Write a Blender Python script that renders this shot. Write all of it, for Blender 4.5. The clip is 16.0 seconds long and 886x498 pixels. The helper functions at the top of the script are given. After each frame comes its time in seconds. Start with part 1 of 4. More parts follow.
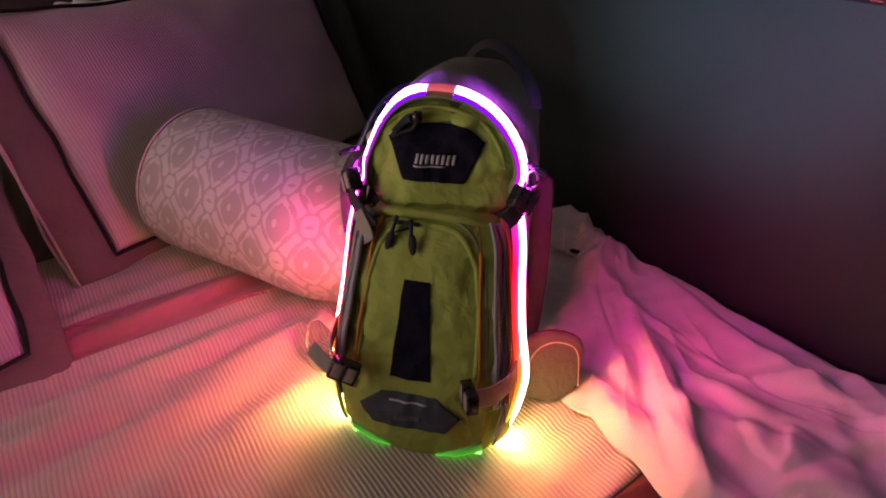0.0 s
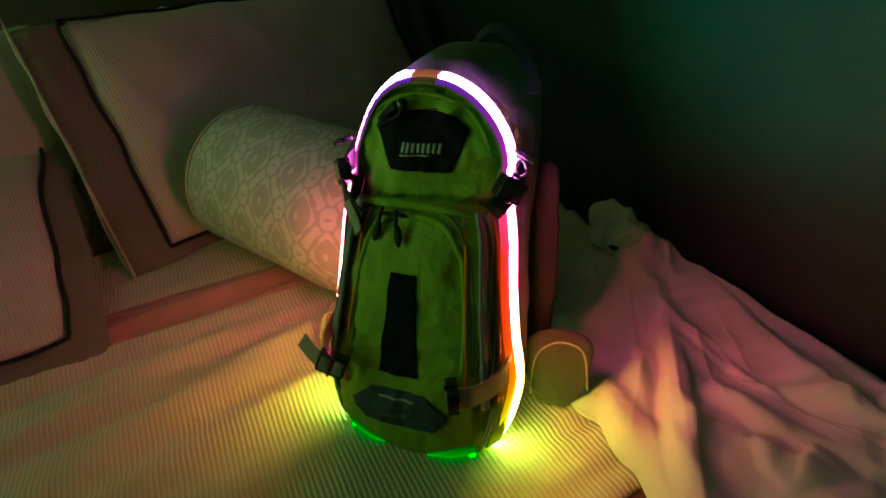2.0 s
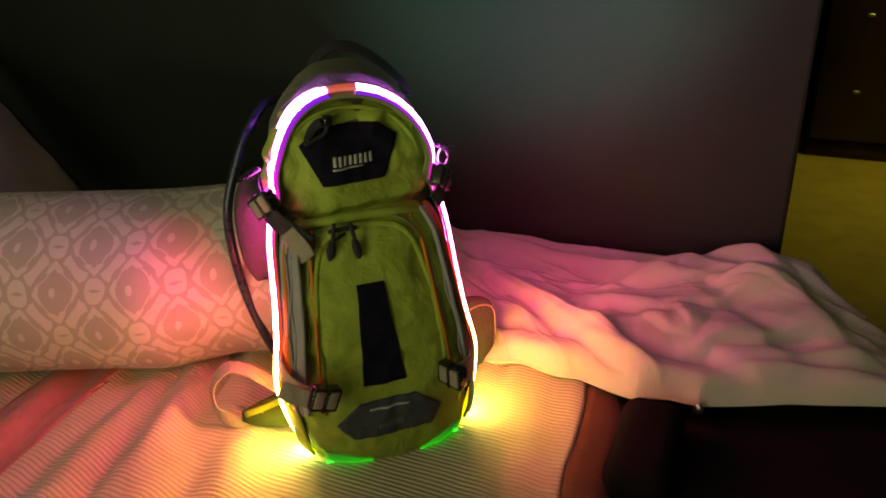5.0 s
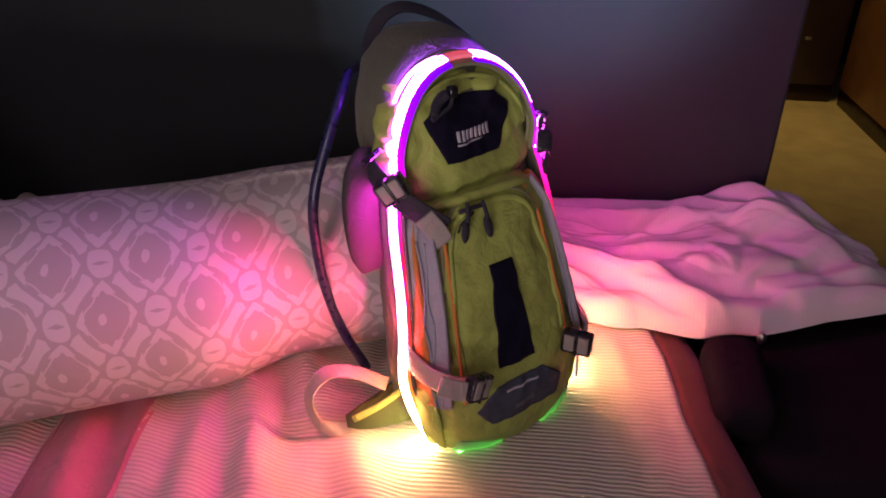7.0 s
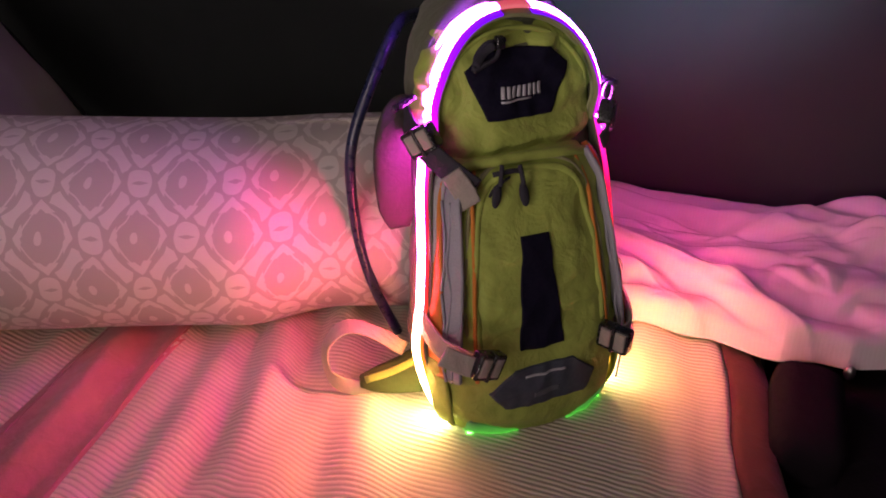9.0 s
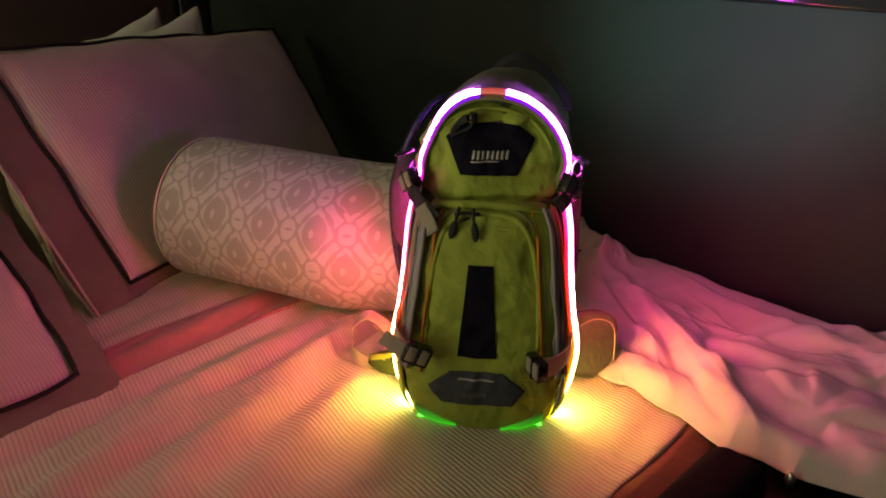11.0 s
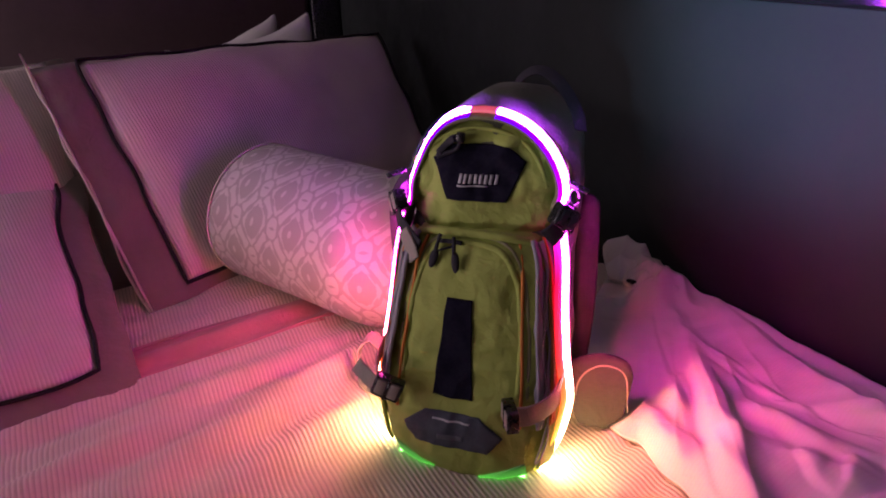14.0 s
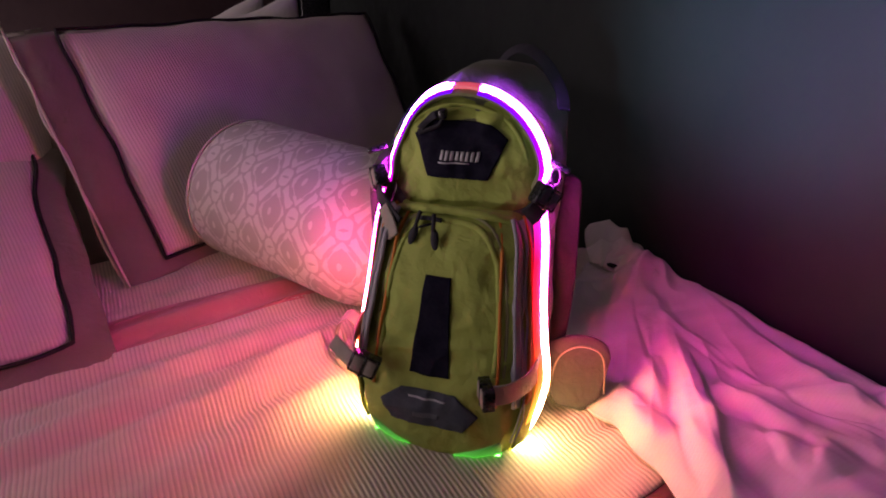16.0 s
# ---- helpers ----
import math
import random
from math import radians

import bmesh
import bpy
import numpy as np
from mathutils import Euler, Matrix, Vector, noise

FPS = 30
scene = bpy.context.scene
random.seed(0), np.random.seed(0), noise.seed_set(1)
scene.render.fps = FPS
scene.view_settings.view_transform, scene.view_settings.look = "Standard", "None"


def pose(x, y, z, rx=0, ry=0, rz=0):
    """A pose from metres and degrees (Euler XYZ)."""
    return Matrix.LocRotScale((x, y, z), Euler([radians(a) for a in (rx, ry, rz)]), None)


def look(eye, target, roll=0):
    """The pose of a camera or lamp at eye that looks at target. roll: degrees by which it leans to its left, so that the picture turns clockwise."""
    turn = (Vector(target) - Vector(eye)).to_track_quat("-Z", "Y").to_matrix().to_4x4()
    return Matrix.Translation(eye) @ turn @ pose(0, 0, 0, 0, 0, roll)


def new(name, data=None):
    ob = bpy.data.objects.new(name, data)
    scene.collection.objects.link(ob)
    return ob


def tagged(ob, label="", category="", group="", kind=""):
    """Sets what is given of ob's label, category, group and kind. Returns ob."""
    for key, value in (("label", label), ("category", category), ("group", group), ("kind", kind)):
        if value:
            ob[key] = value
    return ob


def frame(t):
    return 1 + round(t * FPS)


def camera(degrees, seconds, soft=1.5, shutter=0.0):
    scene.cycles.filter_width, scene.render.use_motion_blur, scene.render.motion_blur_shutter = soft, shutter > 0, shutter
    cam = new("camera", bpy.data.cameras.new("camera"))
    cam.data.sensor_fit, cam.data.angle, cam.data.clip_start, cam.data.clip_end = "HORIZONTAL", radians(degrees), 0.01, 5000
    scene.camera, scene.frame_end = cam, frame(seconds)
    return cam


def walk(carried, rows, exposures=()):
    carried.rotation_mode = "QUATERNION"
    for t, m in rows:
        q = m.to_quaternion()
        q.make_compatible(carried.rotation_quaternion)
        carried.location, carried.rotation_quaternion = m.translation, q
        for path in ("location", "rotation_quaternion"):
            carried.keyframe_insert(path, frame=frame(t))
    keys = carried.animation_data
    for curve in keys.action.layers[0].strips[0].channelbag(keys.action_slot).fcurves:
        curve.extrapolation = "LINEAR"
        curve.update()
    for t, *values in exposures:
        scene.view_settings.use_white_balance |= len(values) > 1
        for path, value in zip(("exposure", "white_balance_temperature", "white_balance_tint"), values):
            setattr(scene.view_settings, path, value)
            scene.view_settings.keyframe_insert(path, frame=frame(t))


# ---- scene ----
cam = camera(61.0, 16.0, soft=1.9)
METRES, EYE, TILT, LEAN, TURN = 2.4, 0.65, -27.5, 0.0, 59.0
ROWS = [
    (0.0, 0.0, 0.0, 0.0, -0.0, 0.0, -0.0),
    (0.5, 0.0176, -0.0015, -0.0007, 2.6, 0.88, -0.71),
    (1.0, 0.0489, 0.0055, -0.0015, 6.3, 0.62, -1.37),
    (1.5, 0.0698, 0.0154, -0.0007, 9.02, 0.19, -1.2),
    (2.0, 0.0687, 0.0204, -0.0039, 10.11, 0.03, -0.67),
    (2.5, 0.0501, 0.0191, -0.0085, 7.43, 0.52, 0.55),
    (3.0, -0.0054, -0.0021, -0.0177, -5.05, 2.24, 3.54),
    (3.5, -0.0372, -0.011, -0.0172, -8.06, 1.96, 6.6),
    (4.0, -0.0635, -0.0028, -0.0228, -10.22, 2.4, 5.41),
    (4.2, -0.0971, -0.0057, -0.0224, -15.07, 2.88, 7.70),
    (6.3, -0.2446, 0.1180, 0.0547, -43.26, -8.79, 19.78),
    (6.5, -0.2627, 0.1269, 0.0629, -46.14, -10.3, 20.55),
    (7.0, -0.2648, 0.145, 0.0668, -48.93, -12.16, 21.18),
    (7.5, -0.2437, 0.152, 0.0647, -48.08, -12.73, 20.84),
    (8.0, -0.2408, 0.1515, 0.0571, -44.86, -12.45, 19.31),
    (8.5, -0.233, 0.1468, 0.0485, -40.27, -10.42, 16.84),
    (8.7, -0.2293, 0.1444, 0.0412, -38.90, -9.86, 16.44),
    (10.8, -0.0996, -0.0180, -0.0315, -10.02, 3.28, 4.10),
    (11.0, -0.0874, -0.029, -0.0336, -7.59, 3.99, 3.81),
    (11.5, -0.0455, -0.0614, -0.0534, -0.24, 6.4, -0.94),
    (12.0, -0.0018, -0.068, -0.0445, 2.6, 5.62, -2.7),
    (12.5, 0.0152, -0.0159, -0.0258, 6.08, 3.74, -2.75),
    (13.0, 0.0224, 0.0074, -0.0143, 8.61, 3.6, -2.37),
    (13.5, 0.0221, 0.0027, -0.0179, 7.04, 3.17, -0.74),
    (14.0, 0.0195, -0.0037, -0.0181, 6.2, 4.12, -0.65),
    (14.5, 0.0191, 0.0005, -0.0186, 5.7, 3.62, -0.79),
    (15.0, 0.019, -0.0007, -0.0196, 5.6, 3.78, -0.72),
    (15.5, 0.0204, -0.0023, -0.0235, 5.32, 3.26, -1.38),
    (16.0, 0.0225, -0.0005, -0.023, 5.05, 3.2, -1.81),
]
walk(cam, [(t, pose(0, 0, EYE, 0, 0, TURN) @ pose(0, 0, 0, TILT, LEAN, 0) @ pose(METRES * x, METRES * y, METRES * z, 90 + pitch, roll, yaw)) for t, x, y, z, yaw, pitch, roll in ROWS],
     [(0.0, -0.05, 7200, 30), (0.5, -0.39, 15500, -90), (1.0, -0.03, 7500, 28), (1.5, -0.30, 13500, -35), (2.0, -0.85, 15500, -120), (2.5, -0.05, 8000, 18), (3.0, -0.30, 12000, -55), (3.5, 0.01, 6600, 34), (4.0, -0.15, 12500, -45), (6.5, 0.03, 7500, 28), (7.0, 0.15, 6300, 45), (7.5, -0.07, 9800, 0), (8.0, -0.24, 15500, -60), (8.5, 0.15, 6300, 35), (11.0, -0.17, 9900, -15), (11.5, 0.10, 6400, 42), (12.0, 0.07, 6900, 38), (12.5, -0.05, 10600, 0), (13.0, -0.37, 15500, -85), (13.5, -0.15, 15500, -70), (14.0, 0.15, 6200, 48), (14.5, 0.15, 6300, 48), (15.0, -0.25, 16000, -85), (15.5, 0.00, 8200, 22), (16.0, 0.07, 6500, 38)])

# ---- world and large lights ----
world = bpy.data.worlds.new("world")
scene.world = world
world.use_nodes = True
world.node_tree.nodes["Background"].inputs[0].default_value = (0.55, 0.75, 1.0, 1)
world.node_tree.nodes["Background"].inputs[1].default_value = 0.004


def area_lamp(name, m, sx, sy, watts, colour):
    data = bpy.data.lights.new(name, "AREA")
    data.shape, data.size, data.size_y = "RECTANGLE", sx, sy
    data.energy, data.color = watts, colour
    ob = new(name, data)
    ob.matrix_world = m
    return ob


FLOOR, CEIL = -0.56, 1.70
# unseen fill added low by the far wall under the bed's height: it leaves the bed top and the lower wall in the bed's
# own shade
area_lamp("low_fill", look((-1.20, -2.0, -0.09), (-1.25, 0.87, 0.45)), 2.0, 0.25, 20.0, (1.0, 0.90, 0.80))
# unseen spot added at the foot side, to lay a pool on the wall under the television
spot = bpy.data.lights.new("pool_spot", "SPOT")
spot.energy, spot.color, spot.spot_size, spot.spot_blend, spot.shadow_soft_size = 560, (0.40, 0.80, 1.0), radians(13), 1.0, 0.08
new("pool_spot", spot).matrix_world = look((0.95, -1.10, 0.52), (-0.65, 0.87, 0.46))
# unseen fill added in a made-up window opening behind the camera
area_lamp("south_fill", look((-1.50, -2.08, 1.0), (-1.1, 0.8, 0.3)), 0.6, 0.7, 9.5, (1.0, 0.92, 0.84))
# entry lamp over the passage behind the wall's end
area_lamp("entry_light", look((0.40, 3.02, CEIL - 0.03), (0.42, 3.05, FLOOR)), 0.25, 0.25, 3.2, (1.0, 0.78, 0.22)).data.spread = radians(75)


# ---- materials ----
def mat(name):
    m = bpy.data.materials.new(name)
    m.use_nodes = True
    nt = m.node_tree
    return m, nt, nt.nodes["Principled BSDF"]


def link(nt, a, b):
    nt.links.new(a, b)


def coords(nt, kind="Object", scale=(1, 1, 1), turn=(0, 0, 0)):
    tc = nt.nodes.new("ShaderNodeTexCoord")
    mp = nt.nodes.new("ShaderNodeMapping")
    mp.inputs["Scale"].default_value = scale
    mp.inputs["Rotation"].default_value = turn
    link(nt, tc.outputs[kind], mp.inputs[0])
    return mp.outputs[0]


def noise_tex(nt, vec, scale, detail=4, rough=0.55):
    n = nt.nodes.new("ShaderNodeTexNoise")
    n.inputs["Scale"].default_value, n.inputs["Detail"].default_value = scale, detail
    n.inputs["Roughness"].default_value = rough
    link(nt, vec, n.inputs["Vector"])
    return n.outputs["Fac"]


def ramp(nt, fac, stops):
    r = nt.nodes.new("ShaderNodeValToRGB")
    e = r.color_ramp.elements
    e[0].position, e[0].color = stops[0][0], (*stops[0][1], 1)
    e[1].position, e[1].color = stops[-1][0], (*stops[-1][1], 1)
    for p, c in stops[1:-1]:
        k = e.new(p)
        k.color = (*c, 1)
    link(nt, fac, r.inputs[0])
    return r.outputs[0]


def math_node(nt, op, a, b):
    n = nt.nodes.new("ShaderNodeMath")
    n.operation = op
    for k, v in enumerate((a, b)):
        if isinstance(v, (int, float)):
            n.inputs[k].default_value = v
        else:
            link(nt, v, n.inputs[k])
    return n.outputs[0]


def bump(nt, height, bsdf, strength, distance, below=None):
    b = nt.nodes.new("ShaderNodeBump")
    b.inputs["Strength"].default_value, b.inputs["Distance"].default_value = strength, distance
    link(nt, height, b.inputs["Height"])
    if below is not None:
        link(nt, below, b.inputs["Normal"])
    link(nt, b.outputs[0], bsdf.inputs["Normal"])
    return b.outputs[0]


def shade(c, k):
    return tuple(min(1, v * k) for v in c)


def fabric(name, colour, rough=0.85, vary=0.18, weave=900, sheen=0.15, grain=0.4, dirt=9, metal=0.0, crumple=0.35):
    """Woven cloth: blotches at two scales and a fine weave in the relief."""
    m, nt, b = mat(name)
    v = coords(nt)
    big, small = noise_tex(nt, v, dirt, 5), noise_tex(nt, v, weave, 2)
    mix = math_node(nt, "ADD", math_node(nt, "MULTIPLY", big, 0.7), math_node(nt, "MULTIPLY", small, 0.3))
    col = ramp(nt, mix, [(0.3, shade(colour, 1 - vary)), (0.7, shade(colour, 1 + vary))])
    link(nt, col, b.inputs["Base Color"])
    b.inputs["Roughness"].default_value = rough
    b.inputs["Metallic"].default_value = metal
    b.inputs["Sheen Weight"].default_value = sheen
    first = bump(nt, small, b, grain, 0.0006)
    folds = nt.nodes.new("ShaderNodeTexNoise")
    folds.inputs["Scale"].default_value, folds.inputs["Detail"].default_value, folds.inputs["Distortion"].default_value = 28, 3, 0.8
    link(nt, v, folds.inputs["Vector"])
    ridge = math_node(nt, "ABSOLUTE", math_node(nt, "SUBTRACT", folds.outputs["Fac"], 0.5), 0.0)
    bump(nt, math_node(nt, "ADD", math_node(nt, "MULTIPLY", ridge, -1.6), noise_tex(nt, v, 45, 4)), b, crumple, 0.006, first)
    return m


def ribbed(name, colour, spacing=0.0065, depth=0.0023, axis="Y", vary=0.1, line=0.75):
    """Corded cotton: narrow ribs in the relief, a darker line between them."""
    m, nt, b = mat(name)
    v = coords(nt)
    wob = nt.nodes.new("ShaderNodeTexNoise")
    wob.inputs["Scale"].default_value, wob.inputs["Detail"].default_value = 7.0, 2
    link(nt, v, wob.inputs["Vector"])
    va = nt.nodes.new("ShaderNodeVectorMath")
    va.operation = "MULTIPLY_ADD"
    va.inputs[1].default_value = (0.007, 0.007, 0.007)
    link(nt, wob.outputs["Color"], va.inputs[0])
    link(nt, v, va.inputs[2])
    w = nt.nodes.new("ShaderNodeTexWave")
    w.bands_direction = axis
    w.inputs["Scale"].default_value = 2 * math.pi / spacing / 20
    w.inputs["Distortion"].default_value = 0.0
    link(nt, va.outputs[0], w.inputs["Vector"])
    big = noise_tex(nt, v, 6, 5)
    base = ramp(nt, big, [(0.3, shade(colour, 1 - vary)), (0.7, shade(colour, 1 + vary))])
    mx = nt.nodes.new("ShaderNodeMix")
    mx.data_type, mx.blend_type = "RGBA", "MULTIPLY"
    mx.inputs[0].default_value = 1.0
    link(nt, base, mx.inputs[6])
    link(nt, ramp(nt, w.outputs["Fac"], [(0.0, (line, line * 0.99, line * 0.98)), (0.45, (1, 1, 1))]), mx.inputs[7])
    link(nt, mx.outputs[2], b.inputs["Base Color"])
    b.inputs["Roughness"].default_value = 0.9
    b.inputs["Sheen Weight"].default_value = 0.1
    first = bump(nt, w.outputs["Fac"], b, 0.5, depth)
    bump(nt, noise_tex(nt, v, 700, 2), b, 0.2, 0.0005, first)
    return m


def plain(name, colour, rough=0.4, vary=0.12, scale=30, metal=0.0, relief=0.1):
    m, nt, b = mat(name)
    v = coords(nt)
    n = noise_tex(nt, v, scale, 5)
    link(nt, ramp(nt, n, [(0.3, shade(colour, 1 - vary)), (0.7, shade(colour, 1 + vary))]), b.inputs["Base Color"])
    link(nt, ramp(nt, noise_tex(nt, v, scale * 4, 4), [(0.3, (rough * 0.8,) * 3), (0.7, (min(1, rough * 1.2),) * 3)]), b.inputs["Roughness"])
    b.inputs["Metallic"].default_value = metal
    bump(nt, noise_tex(nt, v, scale * 9, 3), b, relief, 0.001)
    return m


M_LIME = fabric("lime_ripstop", (0.35, 0.435, 0.080), rough=0.75, vary=0.16, weave=1100, sheen=0.05, crumple=0.5, dirt=16)
M_LIMEGREY = fabric("lime_grey_piping", (0.26, 0.26, 0.12), rough=0.7)
M_OLIVE = fabric("grey_olive_nylon", (0.095, 0.105, 0.06), rough=0.7)
M_GREY = fabric("pale_grey_nylon", (0.42, 0.41, 0.40), rough=0.7)
M_ORANGE = fabric("orange_gusset", (0.62, 0.20, 0.02), rough=0.7)
M_MESH = fabric("grey_stretch_mesh", (0.33, 0.32, 0.36), rough=0.75, grain=0.9, weave=500)
M_STRAP = fabric("grey_webbing", (0.33, 0.29, 0.25), rough=0.75, grain=0.9, weave=600)
M_DSTRAP = fabric("dark_webbing", (0.025, 0.024, 0.034), rough=0.85, grain=0.9, weave=600, sheen=0.0)
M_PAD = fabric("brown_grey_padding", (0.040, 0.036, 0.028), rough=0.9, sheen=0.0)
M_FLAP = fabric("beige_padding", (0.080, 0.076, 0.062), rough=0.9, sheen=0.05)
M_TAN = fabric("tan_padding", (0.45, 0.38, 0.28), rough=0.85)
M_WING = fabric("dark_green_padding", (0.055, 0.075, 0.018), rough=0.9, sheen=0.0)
M_NAVY = plain("navy_rubber_print", (0.005, 0.004, 0.016), rough=0.9, scale=60, vary=0.04, relief=0.0)
M_NAVY.node_tree.nodes["Principled BSDF"].inputs["Specular IOR Level"].default_value = 0.2
M_SLATE = plain("slate_rubber", (0.050, 0.060, 0.080), rough=0.8, scale=60, vary=0.05, relief=0.01)
M_SILVER = plain("silver_print", (0.45, 0.45, 0.47), rough=0.45, scale=200)
M_BLACKPL = plain("black_plastic", (0.012, 0.012, 0.014), rough=0.28, scale=50)
M_STEEL = plain("dull_steel", (0.5, 0.5, 0.5), rough=0.3, metal=1.0)
M_HOSE = plain("blue_black_hose", (0.015, 0.02, 0.06), rough=0.3)
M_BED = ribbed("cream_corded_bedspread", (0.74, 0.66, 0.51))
M_BLANKET = ribbed("white_corded_cloth", (0.72, 0.67, 0.61), spacing=0.0055, depth=0.00012, axis="X", vary=0.05, line=0.985)
M_SHEET = fabric("plain_cotton_band", (0.62, 0.25, 0.25), sheen=0.2)
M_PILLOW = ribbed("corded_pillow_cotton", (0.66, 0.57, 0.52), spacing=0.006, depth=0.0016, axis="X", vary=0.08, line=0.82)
M_FLANGE = fabric("taupe_flange_cotton", (0.20, 0.165, 0.135))
M_TAUPE = fabric("taupe_pillow_cotton", (0.36, 0.29, 0.21))
M_CREAM = fabric("cream_cotton", (0.60, 0.54, 0.45))
M_WHITE = fabric("white_cotton", (0.72, 0.70, 0.66), vary=0.08)
M_PIPE = fabric("black_piping", (0.012, 0.008, 0.01), sheen=0.0)
M_HEAD = plain("dark_maroon_headboard", (0.045, 0.022, 0.026), rough=0.6, scale=12)
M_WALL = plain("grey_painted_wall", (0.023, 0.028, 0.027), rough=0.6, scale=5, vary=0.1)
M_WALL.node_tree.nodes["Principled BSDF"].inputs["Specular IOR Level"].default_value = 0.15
M_CEIL = plain("white_ceiling", (0.6, 0.6, 0.57), rough=0.8, scale=6)
M_BLACKTV = plain("black_gloss_plastic", (0.008, 0.008, 0.009), rough=0.12, scale=20, relief=0.0)
M_SCREEN = plain("dark_screen_glass", (0.006, 0.007, 0.01), rough=0.04, scale=20, relief=0.0)
M_BENCH = fabric("black_upholstery", (0.015, 0.011, 0.014), rough=1.0, sheen=0.0)
M_BENCH.node_tree.nodes["Principled BSDF"].inputs["Specular IOR Level"].default_value = 0.03
M_WOOD = plain("honey_wood", (0.32, 0.15, 0.05), rough=0.4, scale=8, vary=0.25)
M_DARKWOOD = plain("dark_wood", (0.05, 0.025, 0.02), rough=0.4, scale=8, vary=0.25)
M_CARPET = fabric("ochre_carpet", (0.30, 0.24, 0.10), vary=0.25, weave=350, grain=0.9)
M_DARKCARPET = fabric("dark_maroon_carpet", (0.018, 0.006, 0.007), vary=0.25, weave=350, grain=0.9)
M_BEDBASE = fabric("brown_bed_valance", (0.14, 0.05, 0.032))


def glow_material(name, stops, strength, low, high, body=0.5):
    """A glowing surface whose hue runs with height: lit silicone strips, and light painted beside them."""
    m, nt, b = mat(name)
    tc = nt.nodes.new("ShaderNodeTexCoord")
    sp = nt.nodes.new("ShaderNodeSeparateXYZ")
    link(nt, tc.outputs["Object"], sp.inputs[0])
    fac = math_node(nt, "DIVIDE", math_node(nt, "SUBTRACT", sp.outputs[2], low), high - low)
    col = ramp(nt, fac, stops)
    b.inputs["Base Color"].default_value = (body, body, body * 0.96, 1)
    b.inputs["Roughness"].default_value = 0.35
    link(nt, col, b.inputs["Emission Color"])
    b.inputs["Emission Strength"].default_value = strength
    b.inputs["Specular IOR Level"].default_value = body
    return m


SIDE_STOPS = [(0.0, (0.28, 0.50, 0.14)), (0.07, (0.52, 0.52, 0.22)), (0.17, (0.46, 0.28, 0.09)), (0.34, (0.58, 0.15, 0.05)), (0.50, (0.92, 0.095, 0.14)),
              (0.70, (0.84, 0.035, 0.29)), (1.0, (0.74, 0.028, 0.60))]
FRINGE_STOPS = [(0.0, (0.75, 0.85, 0.05)), (0.12, (1.0, 0.62, 0.05)), (0.30, (1.0, 0.20, 0.02)), (0.50, (1.0, 0.03, 0.02)), (0.80, (1.0, 0.01, 0.05)), (1.0, (1.0, 0.02, 0.50))]
ARCH_STOPS = [(0.0, (0.95, 0.045, 0.78)), (0.45, (0.60, 0.05, 1.0)), (1.0, (0.36, 0.06, 1.0))]
ARCH_FRINGE = [(0.0, (0.95, 0.01, 0.75)), (0.5, (0.42, 0.005, 1.0)), (1.0, (0.13, 0.005, 1.0))]
M_LEDSIDE = glow_material("lit_strip_side", SIDE_STOPS, 170, 0.0, 0.31)
# added glow beside the side strips, in place of bloom and scattered light
M_FRINGE = glow_material("strip_fringe_glow", FRINGE_STOPS, 1.9, 0.0, 0.31, 0.01)
M_LEDARCH = glow_material("lit_strip_arch", ARCH_STOPS, 190, 0.31, 0.44)
# the same added glow along the arch
M_ARCHFRINGE = glow_material("arch_fringe_glow", ARCH_FRINGE, 1.1, 0.31, 0.44, 0.01)
M_LEDGREEN = glow_material("lit_green_end", [(0.0, (0.05, 1.0, 0.08)), (1.0, (0.05, 1.0, 0.08))], 14, 0.0, 0.1)
# green light falling on the fabric, put in as a fading glow
M_GREENGLOW = glow_material("painted_green_glow", [(0.0, (0.03, 0.80, 0.04)), (0.45, (0.02, 0.30, 0.02)), (1.0, (0.0, 0.02, 0.0))], 1.1, 0.002, 0.034, 0.15)
M_LEDRED = glow_material("faint_red_strip", [(0.0, (1.0, 0.06, 0.10)), (1.0, (1.0, 0.06, 0.10))], 0.55, 0.0, 0.1)


# ---- mesh helpers ----
def as_mesh(name, bm, material, smooth=True):
    bmesh.ops.recalc_face_normals(bm, faces=bm.faces)
    me = bpy.data.meshes.new(name)
    bm.to_mesh(me)
    bm.free()
    for m in material if isinstance(material, (list, tuple)) else [material]:
        me.materials.append(m)
    if smooth:
        for p in me.polygons:
            p.use_smooth = True
    return me


def part(name, bm, material, parent, label="", smooth=True):
    ob = new(name, as_mesh(name, bm, material, smooth))
    ob.parent = parent
    if label:
        ob["label"] = label
    return ob


def thing(name, m, label, category, group=""):
    ob = new(name)
    ob.empty_display_size = 0.05
    ob.matrix_world = m
    return tagged(ob, label, category, group)


def solid(name, bm, material, label="", category="", kind="", smooth=False, m=None):
    ob = new(name, as_mesh(name, bm, material, smooth))
    if m is not None:
        ob.matrix_world = m
    return tagged(ob, label, category, "", kind)


def box(x0, x1, y0, y1, z0, z1, bevel=0.0, seg=2, bm=None):
    b = bmesh.new() if bm is None else bm
    r = bmesh.ops.create_cube(b, size=1, matrix=Matrix.LocRotScale(((x0 + x1) / 2, (y0 + y1) / 2, (z0 + z1) / 2), None, (x1 - x0, y1 - y0, z1 - z0)))
    if bevel:
        es = list({e for v in r["verts"] for e in v.link_edges})
        bmesh.ops.bevel(b, geom=es, offset=bevel, segments=seg, affect="EDGES", profile=0.5)
    return b


